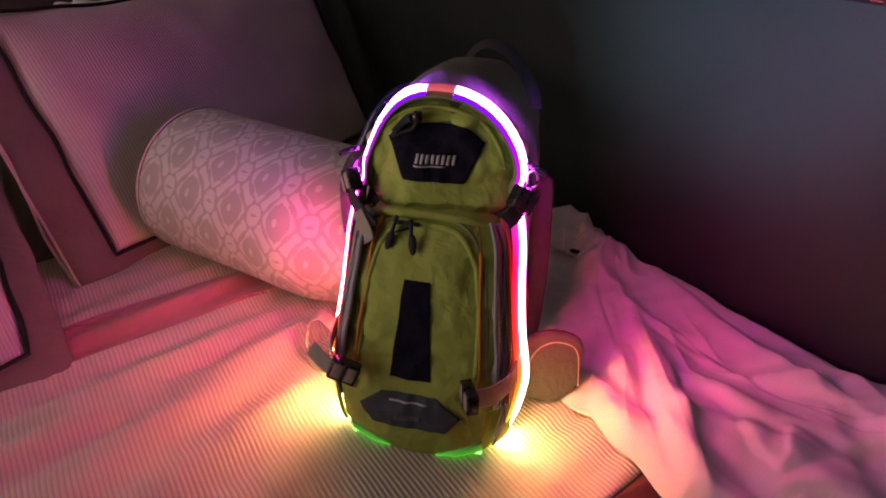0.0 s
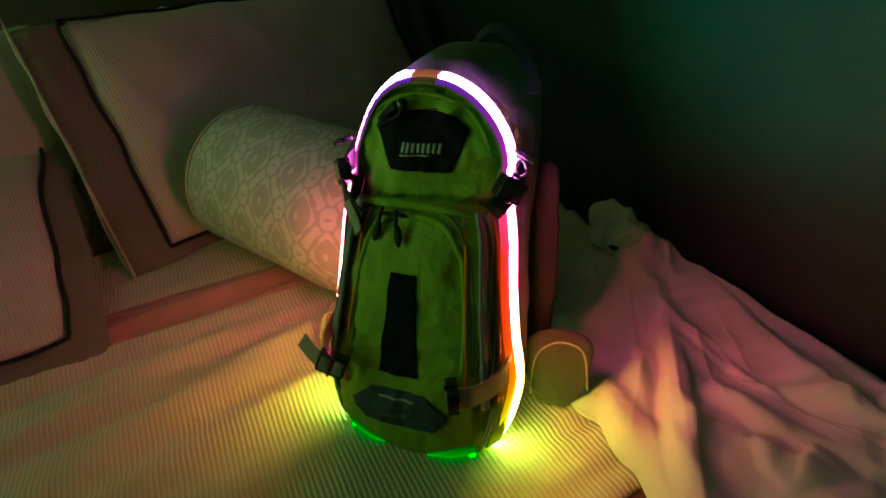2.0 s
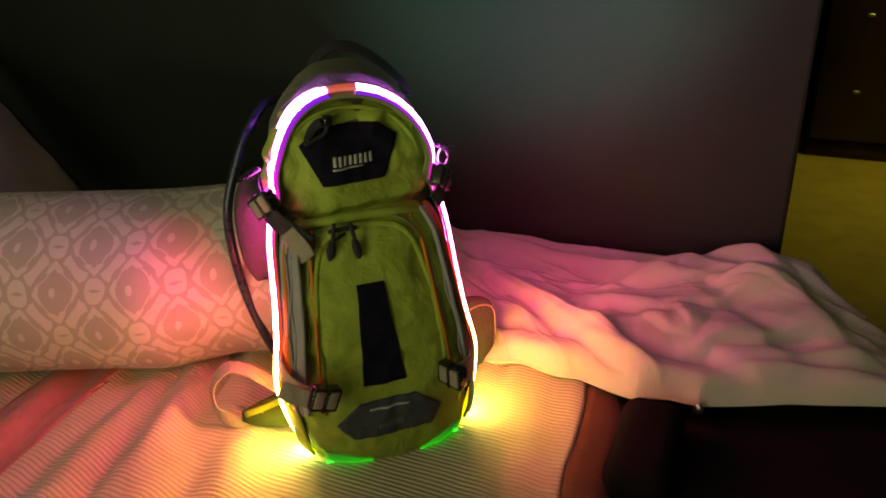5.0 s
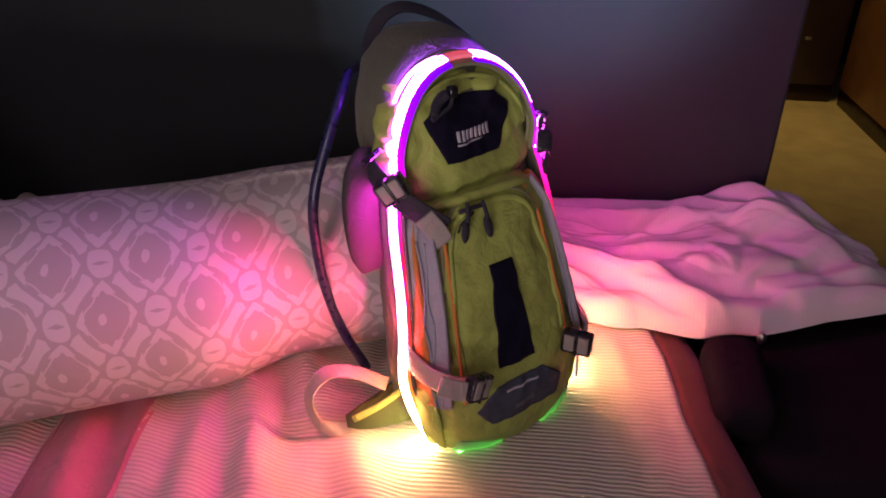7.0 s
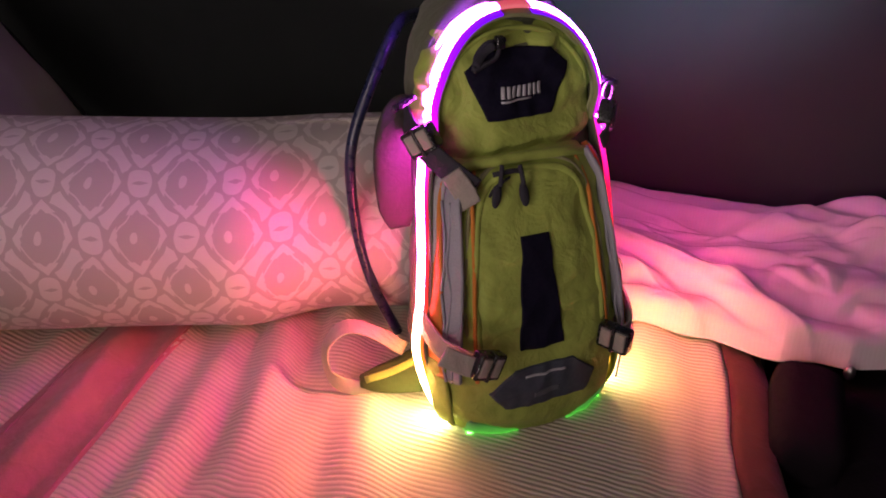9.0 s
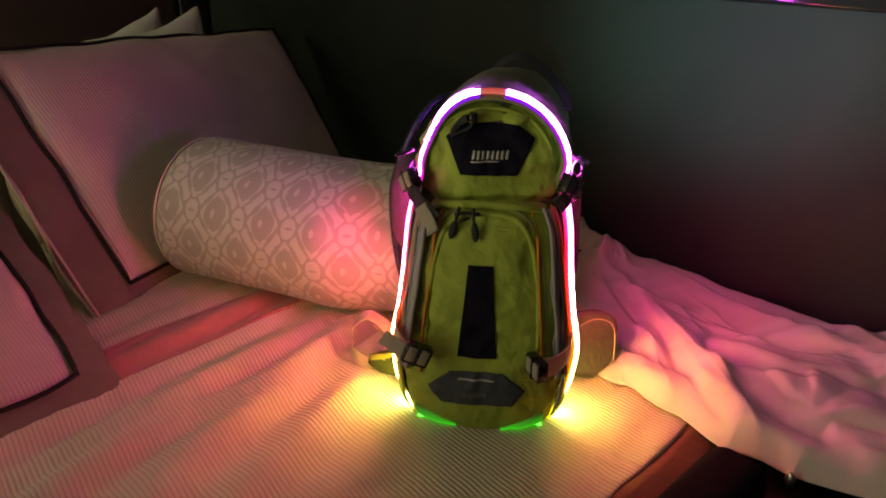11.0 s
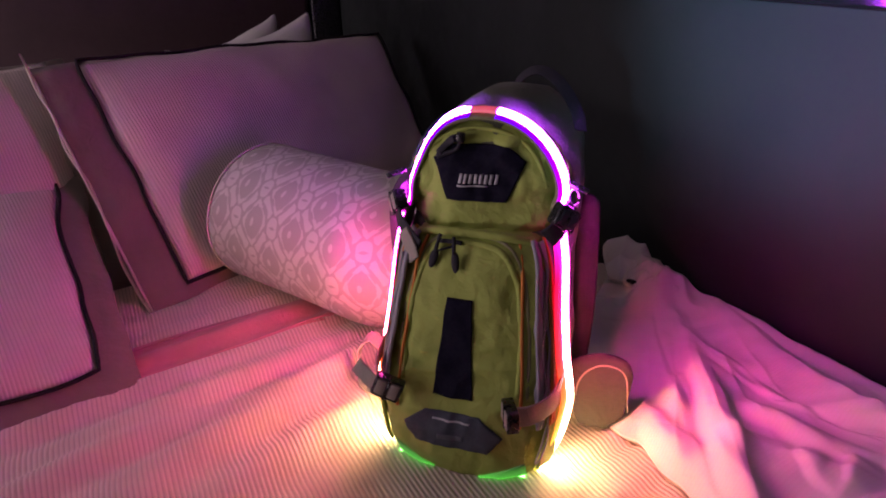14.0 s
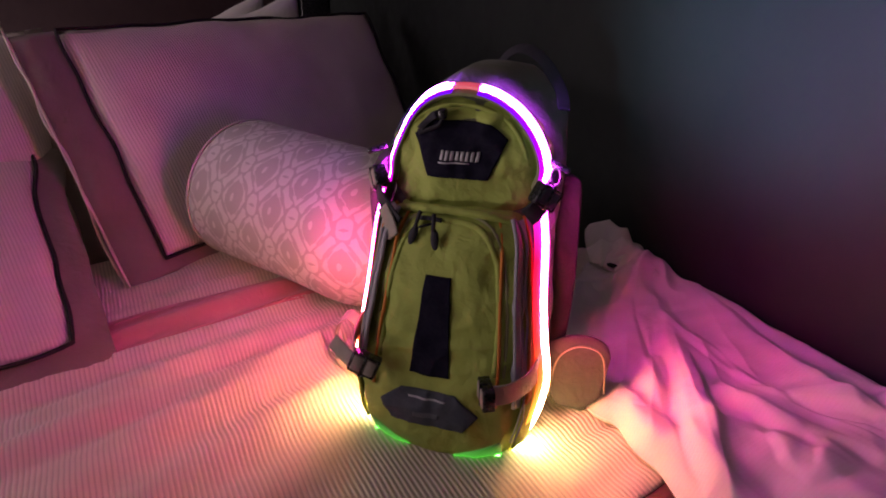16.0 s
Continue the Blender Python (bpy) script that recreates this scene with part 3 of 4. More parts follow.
# ---- bolster ----
def damask(name):
    """Cotton damask: rows of lattice petals and eyes, paler and glossier than the ground."""
    m, nt, b = mat(name)
    tc = nt.nodes.new("ShaderNodeTexCoord")
    mp = nt.nodes.new("ShaderNodeMapping")
    link(nt, tc.outputs["UV"], mp.inputs[0])
    sp = nt.nodes.new("ShaderNodeSeparateXYZ")
    wob = nt.nodes.new("ShaderNodeTexNoise")
    wob.inputs["Scale"].default_value = 24
    link(nt, mp.outputs[0], wob.inputs["Vector"])
    va = nt.nodes.new("ShaderNodeVectorMath")
    va.operation = "MULTIPLY_ADD"
    va.inputs[1].default_value = (0.013, 0.013, 0)
    link(nt, wob.outputs["Color"], va.inputs[0])
    link(nt, mp.outputs[0], va.inputs[2])
    link(nt, va.outputs[0], sp.inputs[0])
    HALF_X, HALF_Y = 0.0505, 0.0630

    def m1(op, a, c=0.0):
        return math_node(nt, op, a, c)

    def both(p, q):
        return m1("MULTIPLY", p, q)

    def ratio(p, size, power):
        return m1("POWER", m1("DIVIDE", p, size), power)

    # diagonal lattice coordinates, folded to one cell
    x, y = m1("DIVIDE", sp.outputs[0], 2 * HALF_X), m1("DIVIDE", sp.outputs[1], 2 * HALF_Y)
    su = m1("SUBTRACT", m1("FRACT", m1("ADD", x, y)), 0.5)
    sv = m1("SUBTRACT", m1("FRACT", m1("SUBTRACT", x, y)), 0.5)
    fu, fv = m1("ABSOLUTE", su), m1("ABSOLUTE", sv)
    edge, along = m1("MAXIMUM", fu, fv), m1("MINIMUM", fu, fv)
    cx, cy = m1("ADD", su, sv), m1("SUBTRACT", su, sv)
    ax, ay = m1("ABSOLUTE", cx), m1("ABSOLUTE", cy)
    # a waisted petal along each lattice line
    inner = m1("SUBTRACT", 0.428, m1("MULTIPLY", ratio(along, 0.23, 2.0), 0.036))
    petal = both(m1("GREATER_THAN", edge, inner), m1("LESS_THAN", m1("ADD", along, m1("MULTIPLY", m1("SUBTRACT", 0.5, edge), 0.35)), 0.262))
    # a knot of two rounded halves on each crossing
    wide = m1("GREATER_THAN", ax, ay)
    slim = m1("SUBTRACT", 1.0, wide)
    kx = m1("ADD", both(wide, m1("SUBTRACT", 1.0, ax)), both(slim, ax))
    ky = m1("ADD", both(wide, ay), both(slim, m1("SUBTRACT", 1.0, ay)))
    knot = both(m1("LESS_THAN", m1("ADD", ratio(kx, 0.25, 2.4), ratio(ky, 0.27, 2.4)), 1.0), m1("GREATER_THAN", m1("ADD", ky, m1("MULTIPLY", kx, 0.25)), 0.045))
    # the pointed round leaf in each cell: a thin outline, thick at its tips, and a small eye to one side
    q = m1("ADD", ratio(ax, 0.56, 1.10), ratio(ay, 0.62, 1.10))
    line = both(m1("GREATER_THAN", q, 0.93), m1("LESS_THAN", q, 1.01))
    tip = both(both(m1("GREATER_THAN", q, 0.82), m1("LESS_THAN", q, 1.13)), m1("GREATER_THAN", m1("MAXIMUM", ax, ay), 0.43))
    eye = m1("LESS_THAN", m1("ADD", ratio(m1("ABSOLUTE", m1("ADD", cx, 0.10)), 0.085, 2.0), ratio(ay, 0.125, 2.0)), 1.0)
    pat = 0.0
    for shape in (petal, knot, line, tip, eye):
        pat = m1("MAXIMUM", shape, pat)
    cloth = noise_tex(nt, mp.outputs[0], 900, 2)
    big = noise_tex(nt, mp.outputs[0], 9, 4)
    fac = m1("ADD", m1("MULTIPLY", pat, 0.8), m1("MULTIPLY", big, 0.2))
    link(nt, ramp(nt, fac, [(0.05, (0.52, 0.46, 0.42)), (0.95, (0.73, 0.67, 0.62))]), b.inputs["Base Color"])
    link(nt, ramp(nt, pat, [(0, (0.8,) * 3), (1, (0.5,) * 3)]), b.inputs["Roughness"])
    first = bump(nt, cloth, b, 0.3, 0.0006)
    bump(nt, noise_tex(nt, mp.outputs[0], 14, 4), b, 0.4, 0.006, first)
    return m


M_DAMASK = damask("cream_damask")
BOL_A, BOL_LEN, BOL_R = Vector((-1.364, 0.284, 0.125)), 0.580, 0.135
BOL_YAW = math.degrees(math.atan2(0.399, 0.917))


def bolster():
    t = thing("bolster", Matrix.Translation((BOL_A.x, BOL_A.y, TOP)) @ pose(0, 0, 0, 0, 0, BOL_YAW), "cream damask bolster pillow with lattice petals, lying on the bed", "bolster", "bed pillows")
    bm = bmesh.new()
    uv = bm.loops.layers.uv.new("UVMap")
    nl, seg = 60, 72
    rows, info = [], {}
    prof = [(0.0, 0.0), (0.002, 0.45), (0.006, 0.80), (0.010, 0.93), (0.014, 0.985)] + [(0.02 + (BOL_LEN - 0.04) * i / nl, 1.0) for i in range(nl + 1)]
    prof += [(BOL_LEN - p, k) for p, k in prof[4::-1]]
    for x, k in prof:
        row = []
        for j in range(seg):
            a = 2 * math.pi * j / seg
            w = 1 + 0.015 * noise.noise(Vector((x * 6, math.cos(a) * 1.2, math.sin(a) * 1.2)))
            r = BOL_R * k * w * (1 - 0.02 * math.sin(math.pi * x / BOL_LEN))
            z = r * math.sin(a)
            z = z if z > 0 else z * 0.94
            y = r * math.cos(a) * 1.03
            # the pack leans on it: the stuffing gives way at that end
            give = min(1.0, max(0.0, (x - 0.335) / 0.12))
            y += (0.040 * give * give * (3 - 2 * give)) * (1.0 if y < 0 else 0.35)
            v = bm.verts.new((x, y, z + BOL_R * 0.94))
            row.append(v)
            info[v] = (x, j)
        rows.append(row)
    for a, b in zip(rows, rows[1:]):
        for j in range(seg):
            k = (j + 1) % seg
            f = bm.faces.new((a[j], a[k], b[k], b[j]))
            for lp in f.loops:
                x, jj = info[lp.vert]
                if k == 0 and jj == 0:
                    jj = seg
                lp[uv].uv = (x, jj / seg * 2 * math.pi * BOL_R)
    part("cover", bm, M_DAMASK, t)
    for x in (0.012, BOL_LEN - 0.012):
        ring = [(x, BOL_R * 1.02 * math.cos(a), (BOL_R * 1.0 * math.sin(a) if math.sin(a) > 0 else BOL_R * 0.945 * math.sin(a)) + BOL_R * 0.94) for a in (2 * math.pi * k / 40 for k in range(42))]
        part("end_seam", tube(ring, 0.0022, 80, 6), M_CREAM, t, "corded end seam")


bolster()


# ---- crumpled cloth ----
def cloth_point(u, v):
    """u from the pack to the bed's foot, v from the near hem to the wall."""
    near = (interp([(0, -0.672), (0.22, -0.57), (0.42, -0.48), (0.60, -0.39), (0.73, -0.315), (0.87, -0.20), (1, -0.075)], u),
            interp([(0, 0.550), (0.22, 0.560), (0.42, 0.550), (0.60, 0.537), (0.73, 0.553), (0.87, 0.603), (1, 0.650)], u) + 0.005 * math.sin(u * 31) * (1 - u))
    far = interp([(0, -0.92), (1, -0.175)], u), interp([(0, 0.848), (1, 0.845)], u)
    bow = 0.035 * math.sin(math.pi * v) * u
    x = near[0] + (far[0] - near[0]) * v + bow - 0.07 * math.sin(math.pi * v) * (1 - u) ** 3
    y = near[1] + (far[1] - near[1]) * v
    ragged = max(0.0, (u - 0.8) / 0.2)
    x += ragged * (0.035 * noise.noise(Vector((v * 6, 3.3, 0))) + 0.018 * noise.noise(Vector((v * 13, 1.3, 0))))
    return x, y


FAN = (-0.965, 0.90)
# folds that fan out from the bunched corner: direction near it and far from it in degrees, height, steep width, gentle width
FOLDS = ((-62, -54, 0.007, 0.010, 0.030), (-38, -32, 0.021, 0.010, 0.045), (-28, -29.5, 0.015, 0.008, 0.022), (-29, -12, 0.018, 0.010, 0.045), (-34, -10, 0.014, 0.008, 0.028), (-13, -11, 0.014, 0.012, 0.040), (-9, -4, 0.010, 0.010, 0.030))
rng = random.Random(5)
# short hard creases pushed up towards the foot: middle, direction, half length, height
CREASES = [(rng.uniform(-0.46, -0.10), rng.uniform(0.63, 0.83), radians(rng.choice((-14, 4, 16, 38, -40)) + rng.uniform(-8, 8)), rng.uniform(0.13, 0.28), rng.uniform(0.013, 0.028)) for _ in range(14)]
CREASES += [(rng.uniform(-0.46, -0.08), rng.uniform(0.62, 0.84), radians(rng.uniform(-60, 60)), rng.uniform(0.04, 0.10), rng.uniform(0.004, 0.008)) for _ in range(9)]


# long ridges of the cloth over the foot: from, to, height
RIDGES = ((-0.668, 0.734, -0.366, 0.525, 0.024), (-0.658, 0.743, -0.470, 0.722, 0.014), (-0.490, 0.722, -0.345, 0.785, 0.014), (-0.560, 0.650, -0.380, 0.692, 0.015),
          (-0.400, 0.688, -0.255, 0.782, 0.015), (-0.503, 0.630, -0.324, 0.537, 0.016), (-0.410, 0.664, -0.338, 0.626, 0.012), (-0.372, 0.702, -0.326, 0.628, 0.012),
          (-0.340, 0.622, -0.190, 0.720, 0.014), (-0.310, 0.628, -0.205, 0.602, 0.010), (-0.390, 0.836, -0.348, 0.762, 0.011), (-0.565, 0.778, -0.498, 0.720, 0.010),
          (-0.440, 0.600, -0.360, 0.600, 0.008), (-0.620, 0.690, -0.560, 0.600, 0.010))


def ridge_height(x, y, wob):
    """Soft asymmetric folds: steep towards the near hem, gentle behind."""
    h = 0.0
    for k, (x0, y0, x1, y1, high) in enumerate(RIDGES):
        dx, dy = x1 - x0, y1 - y0
        size = math.hypot(dx, dy)
        t = ((x - x0) * dx + (y - y0) * dy) / (size * size)
        if not -0.15 < t < 1.15:
            continue
        d = ((x - x0) * dy - (y - y0) * dx) / size + 0.02 * wob + 0.012 * noise.noise(Vector((t * 3, k * 2.3, 7.0)))
        w = 0.010 if d > 0 else 0.030
        fade = math.sin(math.pi * min(1.0, max(0.0, (t + 0.15) / 1.3))) ** 0.6
        h = max(h, high * fade / (1 + (d / w) ** 2)) - 0.25 * high * fade / (1 + ((d - 0.022) / 0.009) ** 2)
    return h


def cloth_height(x, y, u, v):
    dx, dy = x - FAN[0], y - FAN[1]
    rad, ang = math.hypot(dx, dy), math.atan2(dy, dx)
    wob = noise.noise(Vector((x * 3.0, y * 3.0, 2.2)))
    h = 0.0
    for k, (near, far, high, steep, gentle) in enumerate(FOLDS):
        deg = near + (far - near) * min(1.0, max(0.0, (rad - 0.3) / 0.4))
        bend = 0.05 * noise.noise(Vector((rad * 2.6, k * 3.7, 0.5)))
        d = rad * (ang - radians(deg) - bend)
        w = steep if d > 0 else gentle
        along = min(1.0, rad * 2.4) * (0.75 + 0.25 * math.sin(rad * (4 + k * 0.7) + k * 2.1))
        groove = 0.35 * high * along / (1 + ((d - 2.2 * steep) / (0.7 * steep)) ** 2)
        h -= groove
        h = max(h, 1.9 * high * along / (1 + (d / w) ** 2) ** 0.8) + 0.12 * high * along / (1 + (d / w) ** 2)
    # finer pleats between the main folds
    fine = ang * 34 + 2.2 * noise.noise(Vector((x * 5, y * 5, 3.1))) + rad * 3
    h += 0.008 * (1 - abs(math.sin(fine)) ** 0.55) * min(1.0, rad * 2) * max(0.0, 0.35 + noise.noise(Vector((x * 4.5 + 3, y * 4.5, 9.0))))
    foot = max(0.0, min(1.0, (x + 0.62) / 0.16))
    if foot:
        e = 0.0
        for cx, cy, a, half, high in CREASES:
            px, py = x - cx, y - cy
            s = px * math.cos(a) + py * math.sin(a)
            d = -px * math.sin(a) + py * math.cos(a) + 0.02 * wob
            fade = max(0.0, 1 - (s / half) ** 2)
            w = (0.013 if d > 0 else 0.058) if half > 0.08 else (0.005 if d > 0 else 0.018)
            e += high * fade / (1 + (d / w) ** 2) - 0.35 * high * fade / (1 + ((d - 0.026) / 0.010) ** 2)
        h += foot * e * 0.7
    h = 0.6 * h + ridge_height(x, y, wob)
    h += 0.007 * wob + 0.0035 * noise.noise(Vector((x * 14, y * 14, 0.3))) + 0.0012 * noise.noise(Vector((x * 38, y * 38, 1.3)))
    rise = interp([(0, 0.004), (0.06, 0.016), (0.14, 0.026), (0.3, 0.027), (0.6, 0.032), (1, 0.058)], v)
    lump = 0.034 * math.exp(-(((x + 0.88) / 0.042) ** 2 + ((y - 0.80) / 0.036) ** 2)) + 0.036 * math.exp(-(((x + 0.24) / 0.10) ** 2 + ((y - 0.83) / 0.08) ** 2))
    lump += 0.030 * math.exp(-(((x + 0.81) / 0.030) ** 2 + ((y - 0.80) / 0.04) ** 2))
    c = noise.noise(Vector((x * 22, y * 22, 6)))
    knob = 0.040 * (0.25 - abs(c)) * math.exp(-(((x + 0.85) / 0.09) ** 2 + ((y - 0.80) / 0.08) ** 2))
    hem = min(1, v / 0.24) * min(1, (1 - u) / 0.08)
    # the near hem stands up in a wavy roll with a trough behind it
    wave = 0.013 * math.exp(-((v - 0.07) / 0.045) ** 2) * (0.55 + 0.45 * math.sin(u * 19 + 1.2)) - 0.011 * math.exp(-((v - 0.19) / 0.05) ** 2)
    return 0.007 + rise + wave + (h + lump + knob) * (0.15 + 0.85 * hem * (2 - hem))


def crumpled_cloth():
    t = thing("crumpled_cloth", pose(0, 0, TOP), "white corded cotton cloth, crumpled in folds over the bed's foot", "cloth")
    bm = bmesh.new()
    nu, nv = 260, 170
    rows = []
    for i in range(nu + 1):
        row = []
        for j in range(nv + 1):
            u, v = i / nu, j / nv
            x, y = cloth_point(u, v)
            row.append(bm.verts.new((x, y, cloth_height(x, y, u, v))))
        rows.append(row)
    for a, b in zip(rows, rows[1:]):
        for j in range(nv):
            bm.faces.new((a[j], a[j + 1], b[j + 1], b[j]))
    s = part("fabric", bm, M_BLANKET, t).modifiers.new("thickness", "SOLIDIFY")
    s.thickness, s.offset = 0.005, -1
    # the bunched corner by the wall: a doubled-over tuft of folds, with one dark oval
    for k, (x, y, z, wide, tall, turn, lean) in enumerate(((-0.908, 0.806, 0.092, 0.074, 0.056, 26, -18), (-0.880, 0.786, 0.078, 0.062, 0.046, 46, -34), (-0.846, 0.790, 0.072, 0.064, 0.040, 14, -40), (-0.806, 0.800, 0.062, 0.060, 0.036, 40, -24))):
        bm = bmesh.new()
        grid = []
        for i in range(31):
            row = []
            for j in range(25):
                p, q = i / 30 * 2 - 1, j / 24
                arc = math.pi * (q * 1.15 - 0.08)
                r = 0.55 + 0.45 * (1 - abs(p) ** 2.6)
                fold = 0.20 * (0.5 - abs(math.sin(p * 4.2 + k * 1.3 + q * 1.1))) + 0.16 * noise.noise(Vector((p * 2.2 + k * 5, q * 3, 1.7)))
                row.append(bm.verts.new((wide * 0.5 * p * (1 + 0.25 * math.sin(arc)), -math.cos(arc) * 0.017 * (r + fold), tall * (math.sin(arc) * (r * 0.85 + fold * 0.6) - 0.35))))
            grid.append(row)
        for a, b in zip(grid, grid[1:]):
            for j in range(24):
                bm.faces.new((a[j], a[j + 1], b[j + 1], b[j]))
        ob = part("bunched_corner", moved(bm, pose(x, y, z, lean, 0, turn)), M_BLANKET, t, "bunched corner of the cloth")
        s = ob.modifiers.new("thickness", "SOLIDIFY")
        s.thickness = 0.004
    bm = bmesh.new()
    bmesh.ops.create_uvsphere(bm, u_segments=14, v_segments=8, radius=0.006)
    part("dark_oval", moved(bm, pose(-0.846, 0.768, 0.074, 20, 0, 30) @ Matrix.Diagonal((1.7, 0.5, 0.8, 1))), M_PIPE, t, "small dark oval among the folds")
    bm = bmesh.new()
    bmesh.ops.create_uvsphere(bm, u_segments=16, v_segments=10, radius=0.007)
    moved(bm, pose(-0.312, 0.546, 0.016) @ Matrix.Diagonal((1, 0.7, 1.4, 1)))
    part("toggle", bm, M_STEEL, t, "small metal toggle at the corner")


crumpled_cloth()


# ---- black bench at the bed's foot ----
def bench():
    t = thing("bench", pose(-0.374, 0.60, FLOOR, 0, 0, 0), "black upholstered bench with a rounded end at the bed's foot", "bench")
    bm = bmesh.new()
    rows = []
    for i in range(30):
        s = i / 29
        k = min(1, (1 - (1 - min(1, s / 0.10)) ** 2.2)) ** 0.5 if s < 0.10 else 1.0
        k = 0.80 + 0.20 * k
        row = []
        for j in range(36):
            a = 2 * math.pi * j / 36
            y = 0.262 * k * math.copysign(abs(math.cos(a)) ** 0.5, math.cos(a))
            z = 0.065 * k * math.copysign(abs(math.sin(a)) ** 0.6, math.sin(a))
            row.append(bm.verts.new((s * 0.75, y, z + 0.465 + 0.004 * noise.noise(Vector((s * 9, y * 12, z * 12))))))
        rows.append(row)
    for a, b in zip(rows, rows[1:]):
        for j in range(36):
            bm.faces.new((a[j], a[(j + 1) % 36], b[(j + 1) % 36], b[j]))
    bm.faces.new(rows[0])
    bm.faces.new(rows[-1])
    part("seat", bm, M_BENCH, t)
    bm = box(-0.026, 0.052, -0.215, -0.072, 0.520, 0.588, 0.024, 5)
    for v in bm.verts:
        v.co.z -= 0.02 * max(0.0, -v.co.y - 0.14) / 0.07
    part("armrest", bm, M_BENCH, t, "black padded arm with a rounded end")
    for x in (0.10, 0.68):
        for y in (-0.19, 0.19):
            part("leg", box(x - 0.015, x + 0.015, y - 0.015, y + 0.015, 0, 0.41, 0.003), M_DARKWOOD, t, "dark wooden leg")


bench()


# ---- television ----
def television():
    t = thing("television", pose(0, 0, 0), "flat black television, off, hung on the wall over the bed", "television")
    x0, x1, z0, z1, y = -1.129, -0.366, 0.511, 0.935, WALL_Y
    part("casing", box(x0, x1, y - 0.055, y - 0.012, z0, z1, 0.006, 2), M_BLACKTV, t)
    part("screen", box(x0 + 0.022, x1 - 0.022, y - 0.0575, y - 0.0545, z0 + 0.045, z1 - 0.022), M_SCREEN, t, "dark glossy screen")
    part("wall_bracket", box((x0 + x1) / 2 - 0.12, (x0 + x1) / 2 + 0.12, y - 0.0115, y - 0.001, z0 + 0.1, z1 - 0.1), M_BLACKPL, t)


television()


# ---- passage ----
def wardrobe(name, m, w, n, material, label, handles, at):
    t = thing(name, m, label, "wardrobe")
    part("carcass", box(0.02, 0.45, 0, w, 0.0, 2.1, 0.004), material, t)
    part("plinth", box(0.012, 0.0195, 0, w, 0.0, 0.08), M_DARKWOOD, t, "dark plinth")
    for k in range(n):
        d = part("door", box(0.0, 0.019, k * w / n + 0.003, (k + 1) * w / n - 0.003, 0.085, 2.08, 0.003), material, t)
        for h in handles:
            part("handle", box(-0.014, -0.0005, (k + at) * w / n, (k + at) * w / n + 0.03, h, h + 0.012, 0.003), M_STEEL, d, "short steel handle")


wardrobe("wardrobe", pose(0.795, 3.37, FLOOR, 0, 0, 90), 0.98, 3, M_DARKWOOD, "dark wooden wardrobe with short steel handles in the passage", (0.30, 0.62, 0.95), 0.48)
wardrobe("wardrobe", pose(0.81, 1.60, FLOOR), 1.75, 3, M_WOOD, "honey coloured wooden wardrobe in the passage", (1.0,), 0.85)


# added out of view as a setting for the south fill
def window():
    t = thing("added_window", pose(-1.5, -2.15, 1.0), "", "")
    tagged(t, "added window with a white frame, out of view, round the fill light", "window", "", "structure")
    for x0, x1, z0, z1 in ((-0.35, 0.35, -0.40, -0.36), (-0.35, 0.35, 0.36, 0.40), (-0.35, -0.31, -0.36, 0.36), (0.31, 0.35, -0.36, 0.36)):
        part("window_frame", box(x0, x1, -0.03, 0.03, z0, z1, 0.004), M_CEIL, t)


window()

# ---- the backpack ----
PACK = pose(-0.667, 0.369, -0.020, 0, 0, 43.5)
pack = thing("backpack", PACK, "lime green daypack with lit LED strips, standing on the bed", "backpack")



def lifted(bm):
    """The upper half stands a little higher and further back than the lower."""
    for v in bm.verts:
        t = min(1.0, max(0.0, (v.co.z - 0.19) / 0.08))
        t = t * t * (3 - 2 * t)
        v.co.z += 0.020 * t
        v.co.y += 0.005 * t
    return bm


def part_up(name, bm, *rest):
    return part(name, lifted(bm), *rest)


# strips and seams: half width and depth by height
STRIP_W = [(0.0, 0.094), (0.03, 0.108), (0.07, 0.123), (0.11, 0.127), (0.15, 0.119), (0.20, 0.113), (0.25, 0.108), (0.28, 0.102), (0.298, 0.0985), (0.31, 0.0985)]
STRIP_Y = [(0.0, 0.004), (0.05, 0.010), (0.10, 0.022), (0.15, 0.032), (0.20, 0.044), (0.25, 0.058), (0.30, 0.074), (0.36, 0.084), (0.43, 0.092)]

body = Lobe([(0.0, 0.080), (0.015, 0.098), (0.05, 0.112), (0.10, 0.119), (0.16, 0.112), (0.25, 0.104), (0.32, 0.099), (0.365, 0.090), (0.39, 0.076), (0.413, 0.054), (0.430, 0.022)],
            [(0.0, -0.005), (0.1, 0.012), (0.2, 0.034), (0.3, 0.064), (0.36, 0.076), (0.40, 0.090), (0.42, 0.115), (0.430, 0.14)],
            [(0.0, 0.070), (0.05, 0.085), (0.1, 0.098), (0.2, 0.135), (0.3, 0.180), (0.36, 0.215), (0.39, 0.228), (0.42, 0.222), (0.430, 0.18)], 3.0)
low = Lobe([(0.0, 0.078), (0.012, 0.093), (0.04, 0.102), (0.09, 0.109), (0.14, 0.106), (0.20, 0.098), (0.25, 0.089), (0.272, 0.076), (0.282, 0.055)],
           [(0.0, -0.026), (0.012, -0.041), (0.035, -0.047), (0.06, -0.045), (0.10, -0.034), (0.15, -0.018), (0.20, -0.001), (0.24, 0.016), (0.262, 0.028), (0.275, 0.042), (0.282, 0.058)],
           [(0.0, 0.045), (0.1, 0.06), (0.2, 0.085), (0.282, 0.115)], 2.7)
